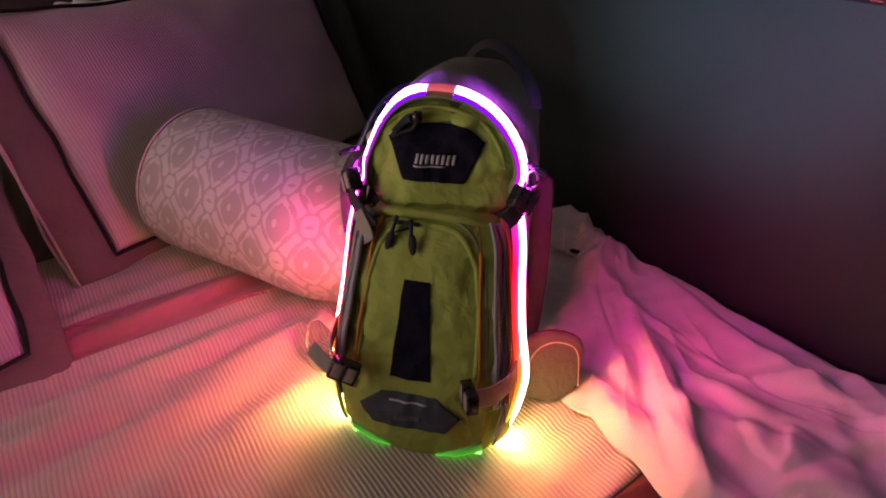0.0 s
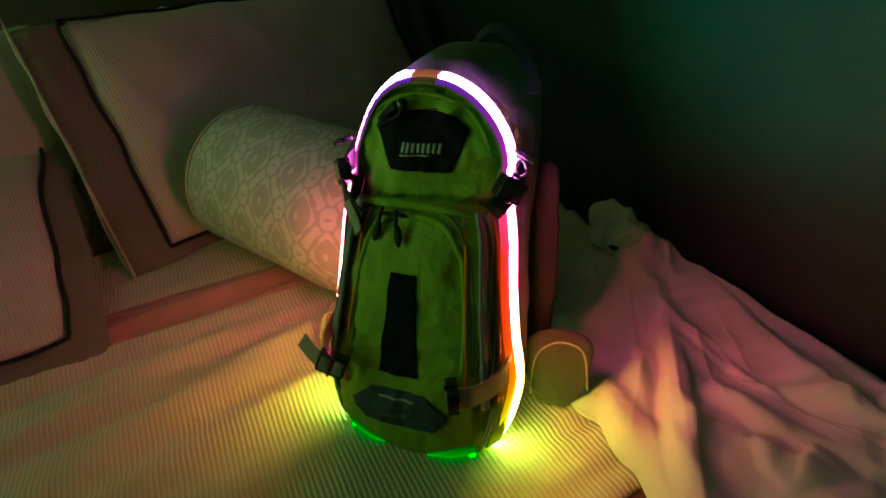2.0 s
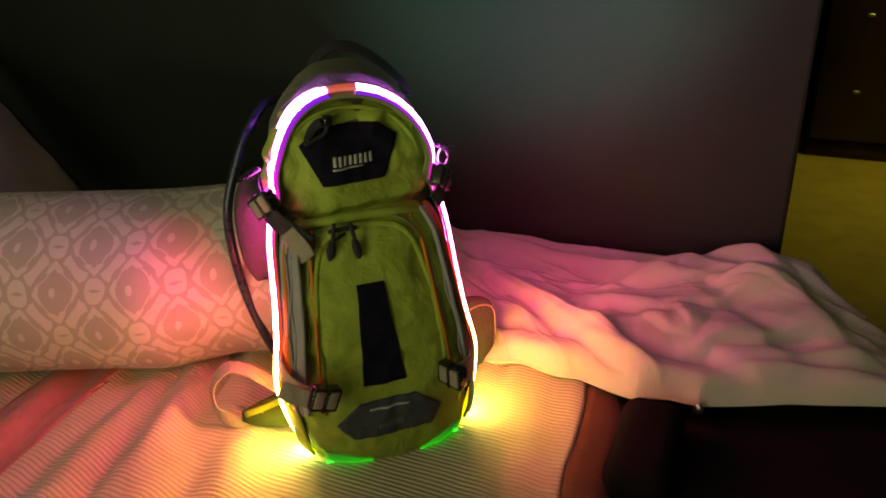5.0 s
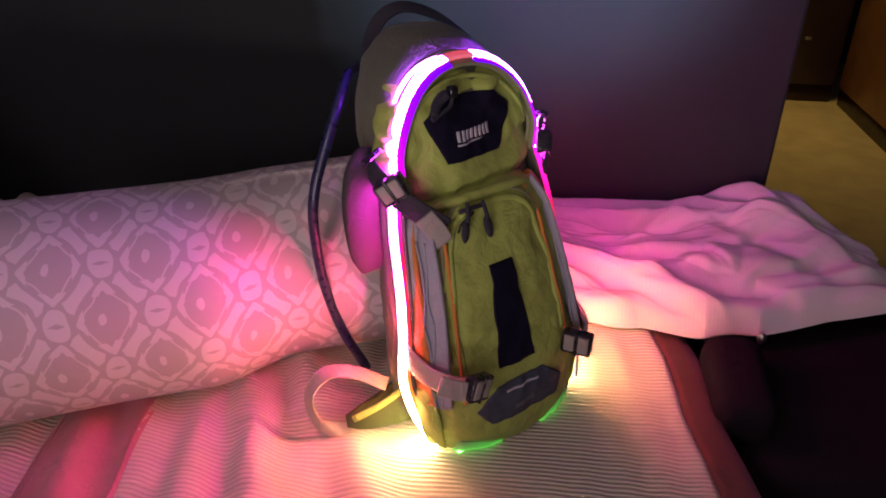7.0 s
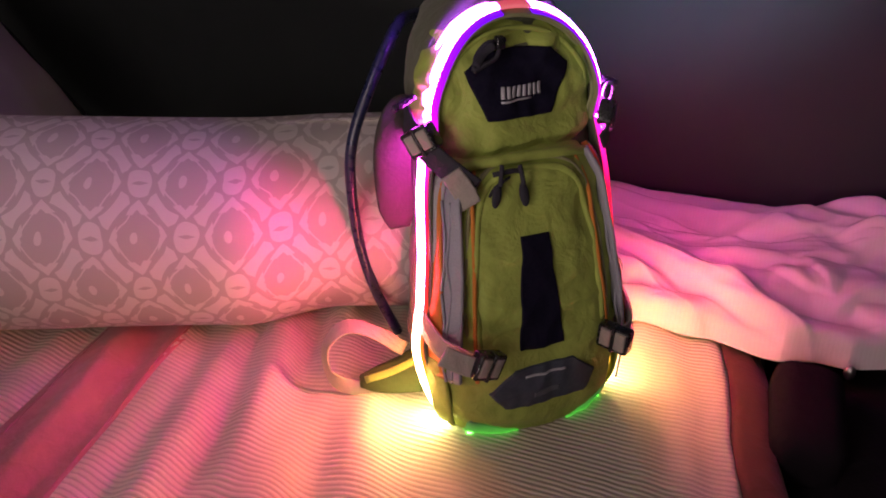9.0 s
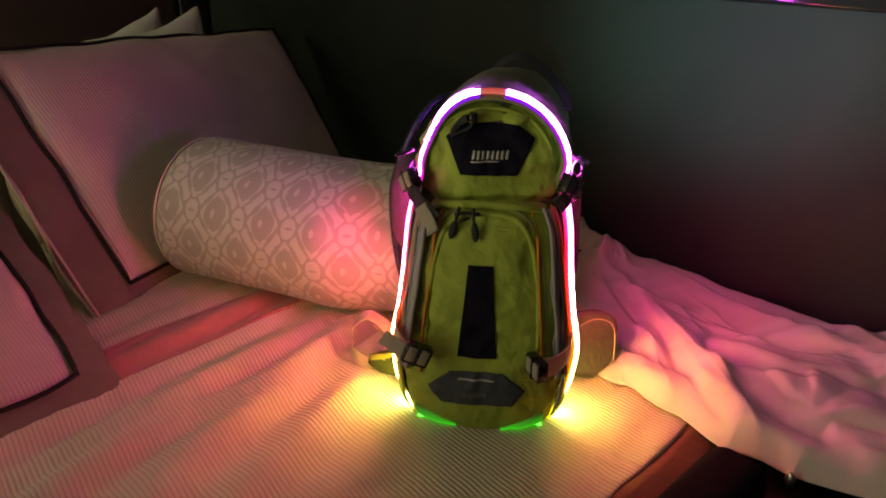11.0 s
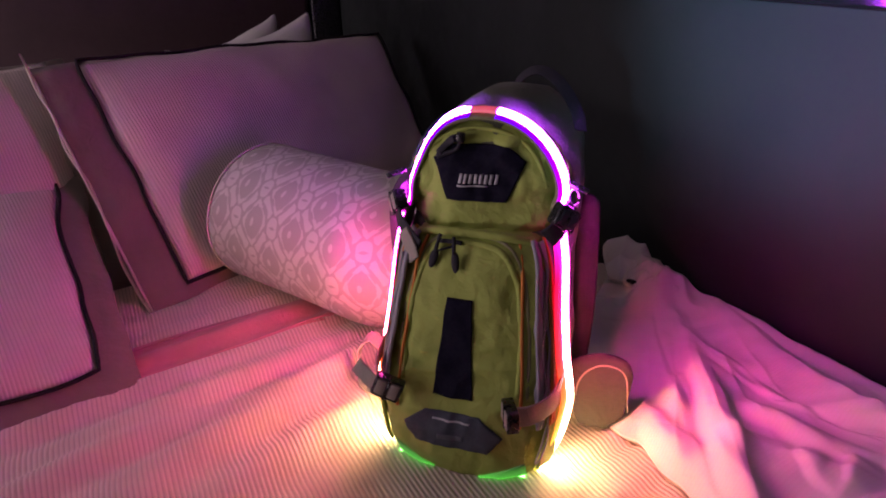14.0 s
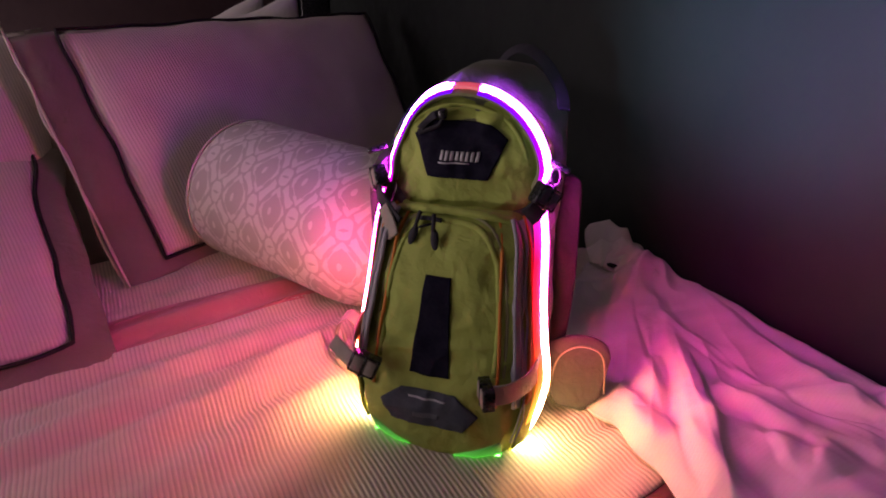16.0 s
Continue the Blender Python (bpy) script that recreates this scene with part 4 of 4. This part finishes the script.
top = Lobe([(0.258, 0.060), (0.268, 0.078), (0.29, 0.093), (0.32, 0.099), (0.345, 0.098), (0.365, 0.088), (0.383, 0.072), (0.396, 0.053), (0.408, 0.028)],
           [(0.258, 0.066), (0.266, 0.054), (0.285, 0.053), (0.31, 0.060), (0.35, 0.067), (0.38, 0.076), (0.395, 0.088), (0.408, 0.105)],
           [(0.258, 0.12), (0.3, 0.13), (0.416, 0.15)], 2.7)

hull = body.mesh(0.0, 0.430, 46, 56, 0.0034, 4)
for v in hull.verts:
    # the back half sits a little to one side
    v.co.x += 0.13 * max(0.0, v.co.y - 0.07)
part_up("main_compartment", hull, M_OLIVE, pack, "grey-olive nylon back body")
lower_pocket = part_up("lower_pocket", low.mesh(0.0, 0.282, 110, 120, 0.0062, 9), M_LIME, pack, "lime ripstop front pocket")
upper_pocket = part_up("upper_pocket", top.mesh(0.258, 0.408, 70, 120, 0.0080, 15), M_LIME, pack, "lime ripstop top pocket")


def on(lobe, pts, lift):
    return [(x, lobe.y(x, z) - lift, z) for x, z in pts]


# badge: six-cornered dark print with a wordmark drawn as plain bars
def hexagon(half, flat_top, flat_bottom, ztop, zmid, zbot, cx=0.0, drop=0.0):
    def f(s, t):
        z = zbot + (ztop - zbot) * t
        if z < zmid:
            w = flat_bottom + (half - flat_bottom) * (z - zbot) / (zmid - zbot)
        else:
            w = half + (flat_top - half) * (z - zmid) / (ztop - zmid)
        x = (2 * s - 1) * w
        return cx + x, z - drop * (x / half) ** 2 * t
    return f


part_up("badge", top.plate(hexagon(0.058, 0.036, 0.037, 0.376, 0.359, 0.312, -0.001), 0.0026, 30), M_NAVY, upper_pocket, "dark navy printed badge")
for k in range(8):
    x = -0.0235 + k * 0.0062
    part_up("logo_bar", top.plate(lambda s, t, x=x: (x + s * 0.0036 + t * 0.0012, 0.3325 + t * 0.0105), 0.0036, 3), M_SILVER, upper_pocket, "silver printed bar")
part_up("logo_line", top.plate(lambda s, t: (-0.0245 + s * 0.037, 0.3288 + t * 0.0015), 0.0036, 8), M_SILVER, upper_pocket, "silver printed line")

# rubber panel on the lower pocket
part_up("rubber_panel", low.plate(lambda s, t: (-0.005 + (2 * s - 1) * (0.0255 - 0.0095 * t), 0.112 + 0.108 * t), 0.0026, 30), M_NAVY, lower_pocket, "dark rubber panel")


def slate(s, t):
    z = 0.050 + 0.043 * t
    w = 0.047 + 0.017 * (z - 0.050) / 0.020 if z < 0.070 else 0.064 - 0.029 * (z - 0.070) / 0.023
    return -0.004 + (2 * s - 1) * w, z


part_up("slate_label", low.plate(slate, 0.0028, 30), M_SLATE, lower_pocket, "slate grey rubber label")
part_up("reflective_line", low.plate(lambda s, t: (-0.028 + s * 0.048, 0.0835 + t * 0.0016), 0.0040, 24), M_SILVER, lower_pocket, "thin silver line")
part_up("label_bar", low.plate(lambda s, t: (-0.020 + s * 0.032, 0.061 + t * 0.006), 0.0036, 16), plain("dim_print", (0.09, 0.10, 0.12), 0.5), lower_pocket, "worn dim print")


# zip arch of the lower pocket: a raised lip over the zip and its piping
def arch_pts(hw, z0, z1, n=24):
    out = []
    for k in range(n + 1):
        a = math.pi * k / n
        out.append((-hw * math.copysign(abs(math.cos(a)) ** 0.55, math.cos(a)), z0 + (z1 - z0) * math.sin(a) ** 0.7))
    return out


part_up("zip_lip", tube(on(low, [(x, z) for x, z in arch_pts(0.074, 0.12, 0.267)], -0.0012), 0.0040, 90, 8), M_LIME, lower_pocket)
part_up("pocket_piping", tube(on(low, [(x, z) for x, z in arch_pts(0.084, 0.10, 0.274)], -0.0008), 0.0024, 90, 8), M_LIMEGREY, lower_pocket, "dull grey piping")
part_up("zip", tube(on(low, [(x, z) for x, z in arch_pts(0.070, 0.12, 0.2625)[8:12]], -0.0006), 0.0015, 30, 6), M_DSTRAP, lower_pocket, "dark zip")
part_up("seam_roll", tube([(-0.074, 0.050, 0.268), (-0.05, 0.040, 0.275), (-0.02, 0.036, 0.278), (0.02, 0.036, 0.278), (0.05, 0.040, 0.275), (0.074, 0.050, 0.268)], 0.0055, 40, 10), M_LIME, lower_pocket, "rolled lime seam")
part_up("top_zip", tube(on(top, [(x, z) for x, z in ((-0.082, 0.33), (-0.074, 0.355), (-0.056, 0.377), (-0.030, 0.390), (0.0, 0.394), (0.030, 0.390), (0.056, 0.377), (0.074, 0.355), (0.082, 0.33))], 0.0005), 0.0028, 60, 8), M_LIME, upper_pocket, "lime zip cover")


def puller(parent, x, z, lobe, tilt, size=1.0):
    bm = bmesh.new()
    bmesh.ops.create_uvsphere(bm, u_segments=14, v_segments=10, radius=1)
    moved(bm, Matrix.Diagonal((0.0058 * size, 0.0035 * size, 0.0115 * size, 1)))
    y = lobe.y(x, z) - 0.0075
    moved(bm, Matrix.Translation((x, y, z)) @ pose(0, 0, 0, -18, tilt, 0))
    p = part_up("zip_pull", bm, M_DSTRAP, parent, "moulded dark zip pull")
    a = math.radians(tilt)
    part_up("cord", tube([(x + math.sin(a) * 0.008, y - 0.001, z + 0.008), (x + math.sin(a) * 0.016, y + 0.004, z + 0.020), (x + math.sin(a) * 0.02, y + 0.007, z + 0.026)], 0.0024, 8, 8), M_DSTRAP, p)


puller(lower_pocket, -0.043, 0.252, low, 22, 0.9)
puller(lower_pocket, -0.014, 0.251, low, -10, 0.9)
part_up("zip_garage", ribbon([(-0.042, 0.030, 0.266), (-0.030, 0.026, 0.269), (-0.020, 0.026, 0.269), (-0.010, 0.028, 0.267)], [(0, -1, 0.6), (0, -1, 0.6)], 0.005, 0.003, 12), M_DSTRAP, lower_pocket, "dark zip cover")
# cord pull at the badge's upper corner
part_up("cord_pull", tube(on(top, [(-0.052, 0.362), (-0.045, 0.375), (-0.034, 0.385), (-0.024, 0.383), (-0.027, 0.372), (-0.040, 0.366), (-0.052, 0.361)], 0.006), 0.0024, 40, 8), M_DSTRAP, upper_pocket, "dark looped zip cord")
part_up("cord_tab", ribbon(on(top, [(-0.050, 0.366), (-0.040, 0.377), (-0.030, 0.384)], 0.009), [(0, -1, 0.2), (0, -1, 0.2)], 0.008, 0.003, 10), M_DSTRAP, upper_pocket, "dark pull tab")
part_up("cord_knob", box(-0.028, -0.018, top.y(-0.023, 0.385) - 0.012, top.y(-0.023, 0.385) - 0.002, 0.379, 0.391, 0.002), M_BLACKPL, upper_pocket, "black cord end")

# side gussets: orange and grey panels between the front pocket and the strips
def side_point(sx, z, k, lift):
    """A point on the front pocket's flank; k runs from its middle (0) to its front (1)."""
    w, f, b = interp(low.wide, z), interp(low.front, z), interp(low.back, z)
    c = (f + b) / 2
    y = c - k * (c - f)
    return sx * (w * (1 - abs(k) ** low.p) ** (1 / low.p) + lift), y - lift * 0.4, z


for sx in (-1, 1):
    heights = [0.085 + 0.185 * k / 8 for k in range(9)]
    part_up("gusset", ribbon([side_point(sx, z, 0.20, 0.006) for z in heights], [(sx, -0.3 if sx < 0 else -0.1, 0)] * 2, 0.020, 0.004, 24, wide_at=lambda t: 0.032 - 0.014 * t), M_ORANGE, pack, "orange nylon gusset")
    flank = part_up("side_pocket", ribbon([side_point(sx, z, 0.62, 0.0055) for z in heights], [(sx, -0.6 if sx < 0 else -0.15, 0)] * 2, 0.026, 0.005, 30, wide_at=lambda t: 0.018 + 0.010 * math.sin(math.pi * t)), M_MESH, pack, "grey stretch mesh side pocket")
    for k in (0.50, 0.60, 0.70):
        part_up("gather", tube([Vector(side_point(sx, z, k + 0.04 * math.sin(z * 90 + k * 40), 0.0080)) for z in heights[:8]], 0.0016, 40, 6), M_MESH, flank, "gathered fold of the mesh")
    part_up("side_piping", tube([side_point(sx, z, 0.84, 0.004) for z in heights], 0.0022, 30, 8), M_ORANGE, pack, "orange piping")
    # lime panel below the compression strap, with an elastic cord loop on it
    lows = [0.020 + 0.082 * k / 6 for k in range(7)]
    panel = part_up("lower_gusset", ribbon([side_point(sx, z, 0.16, 0.0065) for z in lows], [(sx, -0.45, 0), (sx, -0.35, 0)], 0.034, 0.004, 20, wide_at=lambda t: 0.024 + 0.014 * t), M_LIME, pack, "lime side panel below the strap")
    if sx > 0:
        part_up("elastic_loop", tube([side_point(1, 0.094, 0.52, 0.0075), side_point(1, 0.070, 0.44, 0.0085), side_point(1, 0.044, 0.52, 0.0085), side_point(1, 0.040, 0.62, 0.0085), side_point(1, 0.062, 0.56, 0.0085), side_point(1, 0.092, 0.50, 0.0075)], 0.0012, 40, 6), M_GREY, panel, "pale elastic cord loop")
    # folded nylon above the side pocket
    part_up("pleat", ribbon([side_point(sx, 0.200 + 0.070 * k / 5, 0.12 + 0.06 * k, 0.0075) for k in range(6)], [(sx, -0.6, 0), (sx * 0.8, -1, 0)], 0.014, 0.004, 16), M_GREY, pack, "grey nylon pleat")


# ---- lit strips ----
def strip_pts(sx, z0, z1, n=12):
    return [(sx * interp(STRIP_W, z0 + (z1 - z0) * k / n), interp(STRIP_Y, z0 + (z1 - z0) * k / n), z0 + (z1 - z0) * k / n) for k in range(n + 1)]


for sx in (-1, 1):
    look_to = [(-1, -0.12, 0.0), (-1, -0.12, 0)] if sx < 0 else [(1, -0.15, 0.0), (1, -0.30, 0)]
    strip = part_up("led_strip", ribbon(strip_pts(sx, 0.008, 0.296), look_to, 0.0104 if sx > 0 else 0.0110, 0.0070 if sx > 0 else 0.0045, 40), M_LEDSIDE, pack, "lit LED strip, green at the foot through yellow and orange to pink")
    part_up("strip_fringe", ribbon([(x - 0.0028 * sx, y + (-0.0035 if sx > 0 else 0.0010), z) for x, y, z in strip_pts(sx, 0.010, 0.295)], look_to, 0.031 if sx > 0 else 0.019, 0.0030, 40), M_FRINGE, strip, "softly lit clear edge of the strip")
    part_up("strip_tab", ribbon([(sx * 0.078, -0.006, 0.004), (sx * 0.090, -0.002, 0.008), (sx * 0.100, 0.001, 0.022)], [(sx * 0.6, -1, -0.6), (sx, -0.6, -0.1)], 0.020, 0.003, 10), M_LIME, pack, "lime strip end tab")
    # plate that glows in place of green light on the pocket's corner
    part_up("green_glow", low.plate(lambda p, q, sx=sx: (sx * (0.030 + 0.056 * p), 0.003 + (0.008 + 0.024 * p) * q), 0.0016, 12), M_GREENGLOW, pack, "green light through the pocket's lower corner")
    part_up("end_diode", tube(on(low, [(sx * 0.084, 0.010), (sx * 0.078, 0.008), (sx * 0.070, 0.006)], 0.004), 0.0011, 10, 8), M_LEDGREEN, pack, "green lit strip end under the pack")
    part_up("strip_backing", ribbon([(x - 0.0055 * sx, y + 0.002, z) for x, y, z in strip_pts(sx, 0.006, 0.296)], look_to, 0.030, 0.003, 40), M_OLIVE, pack, "olive seam tape")
arch = []
for k in range(41):
    a = math.pi * k / 40
    ca, sa = math.cos(a), math.sin(a)
    z = 0.298 + 0.117 * sa ** 0.93
    # drawn in a little at both ends by the compression straps
    x = -(0.1060 - 0.011 * math.exp(-((z - 0.298) / 0.020) ** 2)) * math.copysign(abs(ca) ** 0.97, ca)
    # one shoulder slopes more than the other
    if x < 0:
        x += 0.012 * math.sin(math.pi * min(1.0, sa) ** 0.8)
    arch.append((x, interp(STRIP_Y, z), z))
norm = [(-math.cos(math.pi * k / 40), -0.24, math.sin(math.pi * k / 40)) for k in range(41)]
# lit from each waist to near the top, dark between
for k0, k1 in ((0, 18), (22, 40)):
    cut, way = arch[k0:k1 + 1], norm[k0:k1 + 1]
    lit = part_up("led_arch", ribbon(cut, way, 0.0120 if k0 else 0.0105, 0.0042, 40), M_LEDARCH, pack, "lit LED strip over the shoulder, magenta to violet")
    part_up("strip_fringe", ribbon([(x * 0.985, y - 0.0015, z - 0.0025) for x, y, z in cut], way, 0.024, 0.003, 40), M_ARCHFRINGE, lit, "softly lit clear edge of the strip")
part_up("dim_strip", ribbon(arch[18:23], norm[18:23], 0.012, 0.004, 12), M_LEDRED, pack, "dimly red strip at the top of the arch")
# a second thin strand that parts from the first along one shoulder
part_up("led_strand", ribbon([(x * 1.010, y + 0.003 + 0.011 * math.sin(math.pi * min(1.0, k / 15)) ** 0.8, z + 0.003) for k, (x, y, z) in enumerate(arch[2:18])], norm[2:18:5], 0.0030, 0.003, 50), M_LEDARCH, pack, "thin second lit strand")
part_up("arch_tape", ribbon([(x * 0.975, y + 0.004, z - 0.004) for x, y, z in arch], norm, 0.034, 0.003, 72), M_LIMEGREY, pack, "grey-lime seam tape under the strip")
part_up("front_tape", ribbon([(x * 0.945, y - 0.003, 0.298 + (z - 0.298) * 0.945) for x, y, z in arch], [(-0.3, -1, 0), (0, -1, 0.4), (0.3, -1, 0)], 0.011, 0.003, 72), M_LIMEGREY, pack, "grey-lime tape inside the lit arch")


# ---- straps and buckles ----
def buckle(parent, m, w=0.030, h=0.026, d=0.013, web=None):
    bm = bmesh.new()
    e = 0.0045
    box(-w / 2, w / 2, -d / 2, d / 2, h / 2 - e, h / 2, 0.0021, 3, bm)
    box(-w / 2, w / 2, -d / 2, d / 2, -h / 2, -h / 2 + e, 0.0021, 3, bm)
    box(-w / 2, -w / 2 + e, -d / 2, d / 2, -h / 2 + 0.002, h / 2 - 0.002, 0.0021, 3, bm)
    box(w / 2 - e, w / 2, -d / 2, d / 2, -h / 2 + 0.002, h / 2 - 0.002, 0.0021, 3, bm)
    box(-0.0018, 0.0018, -d / 2 + 0.001, d / 2 - 0.003, -h / 2, h / 2, 0.0008, 2, bm)
    for v in bm.verts:
        # worn round at the corners, bowed across
        k = (abs(v.co.x) / (w / 2)) ** 4 * (abs(v.co.z) / (h / 2)) ** 4
        v.co.x *= 1 - 0.13 * k
        v.co.z *= 1 - 0.13 * k
        v.co.y += 0.0035 * (2 * v.co.x / w) ** 2
    b = part_up("buckle", moved(bm, m), M_BLACKPL, parent, "black plastic ladder buckle")
    for x in (-w / 4 + 0.0012, w / 4 - 0.0012):
        part_up("webbing", moved(box(x - w / 6.2, x + w / 6.2, -d / 2 + 0.0015, d / 2 - 0.003, -h / 2 + 0.0048, h / 2 - 0.0048, 0.0015), m), web or M_STRAP, b, "webbing through the buckle")
    return b


for sx in (-1, 1):
    # lower compression strap over the strip to the front pocket
    zb = 0.124 if sx < 0 else 0.114
    st = part_up("lower_strap", ribbon([(sx * 0.112, 0.046, zb + 0.016), (sx * 0.1195, 0.022, zb + 0.012), (sx * 0.114, -0.012, zb + 0.003), (sx * 0.098, -0.040, zb + 0.001), (-0.082 if sx < 0 else 0.076, -0.052, zb)],
                                       [(sx, -0.4, 0), (sx, -0.7, 0)], 0.027, 0.0025, 30), M_STRAP, pack, "grey webbing strap")
    buckle(st, pose(-0.080 if sx < 0 else 0.071, -0.054 if sx < 0 else -0.050, zb, 0, 24 if sx < 0 else 0, 14 if sx < 0 else -61), 0.038, 0.031, 0.014)
    if sx < 0:
        part_up("strap_end", ribbon([(-0.088, -0.056, zb), (-0.106, -0.052, zb + 0.008), (-0.126, -0.044, zb + 0.019)], [(-0.3, -1, 0.3), (-0.3, -1, 0.4)], 0.021, 0.002, 12), M_STRAP, st, "loose webbing end")
    # upper compression strap, dark, from the back to the waist between the pockets
    route = [(sx * 0.104, 0.115, 0.312), (sx * 0.110, 0.075, 0.303), (sx * 0.100, 0.046, 0.288), (sx * 0.080, 0.030, 0.270), (sx * 0.066, 0.024, 0.258)]
    su = part_up("upper_strap", ribbon(route if sx < 0 else route[:3] + [(0.090, 0.040, 0.279)],
                                    [(sx, -0.2, 0.1), (sx * 0.6, -1, 0)], 0.025, 0.003, 26), M_DSTRAP, pack, "dark webbing strap")
    buckle(su, pose(sx * 0.108, 0.058, 0.300, 0, sx * 35, sx * 48), 0.034, 0.029, 0.016, M_STRAP if sx < 0 else M_DSTRAP)
    if sx < 0:
        part_up("strap_patch", ribbon([(-0.088, 0.030, 0.275), (-0.076, 0.024, 0.258), (-0.070, 0.020, 0.246)], [(-0.6, -1, 0.1), (-0.6, -1, 0)], 0.022, 0.003, 10), M_STRAP, su, "grey strap anchor")
    # zip pull and ring that stick out at the side
    part_up("side_pull", tube([(sx * 0.104, 0.085, 0.335), (sx * 0.116, 0.082, 0.331), (sx * 0.128, 0.080, 0.326)], 0.0035, 12, 8), M_BLACKPL, pack, "dark zip pull at the side")
    ring = [(sx * (0.114 + 0.006 * math.cos(a)), 0.074, 0.320 + 0.010 * math.sin(a)) for a in (2 * math.pi * k / 16 for k in range(18))]
    if sx > 0:
        part_up("ring", tube(ring, 0.0016, 34, 6), M_STEEL, pack, "small steel ring")
    # shoulder strap wing behind the body
    if sx > 0:
        path, reach = [(0.104, 0.166, 0.292), (0.106, 0.165, 0.270), (0.107, 0.162, 0.215), (0.107, 0.156, 0.165), (0.102, 0.142, 0.095), (0.094, 0.125, 0.040)], 0.040
    else:
        path, reach = [(-0.090, 0.118, 0.314), (-0.110, 0.108, 0.304), (-0.120, 0.102, 0.280), (-0.121, 0.100, 0.245), (-0.115, 0.100, 0.208)], 0.034
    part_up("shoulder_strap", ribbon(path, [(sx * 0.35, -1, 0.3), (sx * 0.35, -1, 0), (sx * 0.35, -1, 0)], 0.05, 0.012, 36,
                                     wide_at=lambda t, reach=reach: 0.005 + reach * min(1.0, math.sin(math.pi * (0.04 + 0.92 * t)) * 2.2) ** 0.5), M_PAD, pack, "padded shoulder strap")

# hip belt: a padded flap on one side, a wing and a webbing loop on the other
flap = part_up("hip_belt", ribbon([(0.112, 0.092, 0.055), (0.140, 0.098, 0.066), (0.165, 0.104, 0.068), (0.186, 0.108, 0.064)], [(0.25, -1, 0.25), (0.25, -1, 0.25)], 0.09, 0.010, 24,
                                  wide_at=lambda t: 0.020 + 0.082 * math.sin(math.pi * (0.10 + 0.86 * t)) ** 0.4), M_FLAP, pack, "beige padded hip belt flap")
part_up("edge_binding", tube([(0.118, 0.080, 0.035), (0.126, 0.082, 0.090), (0.145, 0.086, 0.112), (0.168, 0.090, 0.114), (0.184, 0.094, 0.098), (0.188, 0.097, 0.045)], 0.0011, 40, 6), M_TAN, flap, "tan edge binding")
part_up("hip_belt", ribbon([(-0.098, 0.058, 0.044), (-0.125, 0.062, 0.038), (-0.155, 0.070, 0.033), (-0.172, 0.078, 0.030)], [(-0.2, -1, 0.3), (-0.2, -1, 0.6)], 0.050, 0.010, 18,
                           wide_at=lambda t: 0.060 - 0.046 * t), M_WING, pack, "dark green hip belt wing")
part_up("belt_edge", ribbon([(-0.112, 0.050, 0.066), (-0.140, 0.056, 0.052), (-0.170, 0.066, 0.040)], [(-0.2, -1, 0.4), (-0.2, -1, 0.5)], 0.008, 0.003, 12), M_LIME, pack, "lime edge of the hip belt")
part_up("belt_loop", ribbon([(-0.146, 0.064, 0.036), (-0.176, 0.074, 0.024), (-0.202, 0.092, 0.034), (-0.204, 0.106, 0.066), (-0.182, 0.100, 0.093), (-0.154, 0.082, 0.092), (-0.124, 0.062, 0.074)],
                            [(0, -1, 0.3), (-0.3, -1, 0.5), (-1, 0, 0.6), (-1, 0, 1), (0, -0.6, 1), (0.2, -0.6, 1), (0.2, -1, 0.6)], 0.017, 0.0025, 48), M_TAN, pack, "tan webbing loop")
# carry handle
part_up("carry_handle", ribbon([(-0.016, 0.240, 0.368), (-0.012, 0.246, 0.398), (0.004, 0.244, 0.425), (0.030, 0.234, 0.436), (0.062, 0.212, 0.425), (0.092, 0.180, 0.396), (0.100, 0.165, 0.376)], [(-1, -0.5, 0.2), (-0.4, -0.8, 1), (0.3, -0.8, 1), (0.8, -0.6, 0.6)], 0.017, 0.003, 40), M_DSTRAP, pack, "dark webbing carry handle")
# drinking hose
part("hose", tube([(-0.050, 0.220, 0.402), (-0.080, 0.192, 0.402), (-0.104, 0.172, 0.380), (-0.124, 0.166, 0.343), (-0.143, 0.166, 0.294), (-0.149, 0.166, 0.246), (-0.143, 0.164, 0.167), (-0.126, 0.158, 0.095), (-0.100, 0.150, 0.030)], 0.0062, 60, 12), M_HOSE, pack, "blue-black drinking hose")
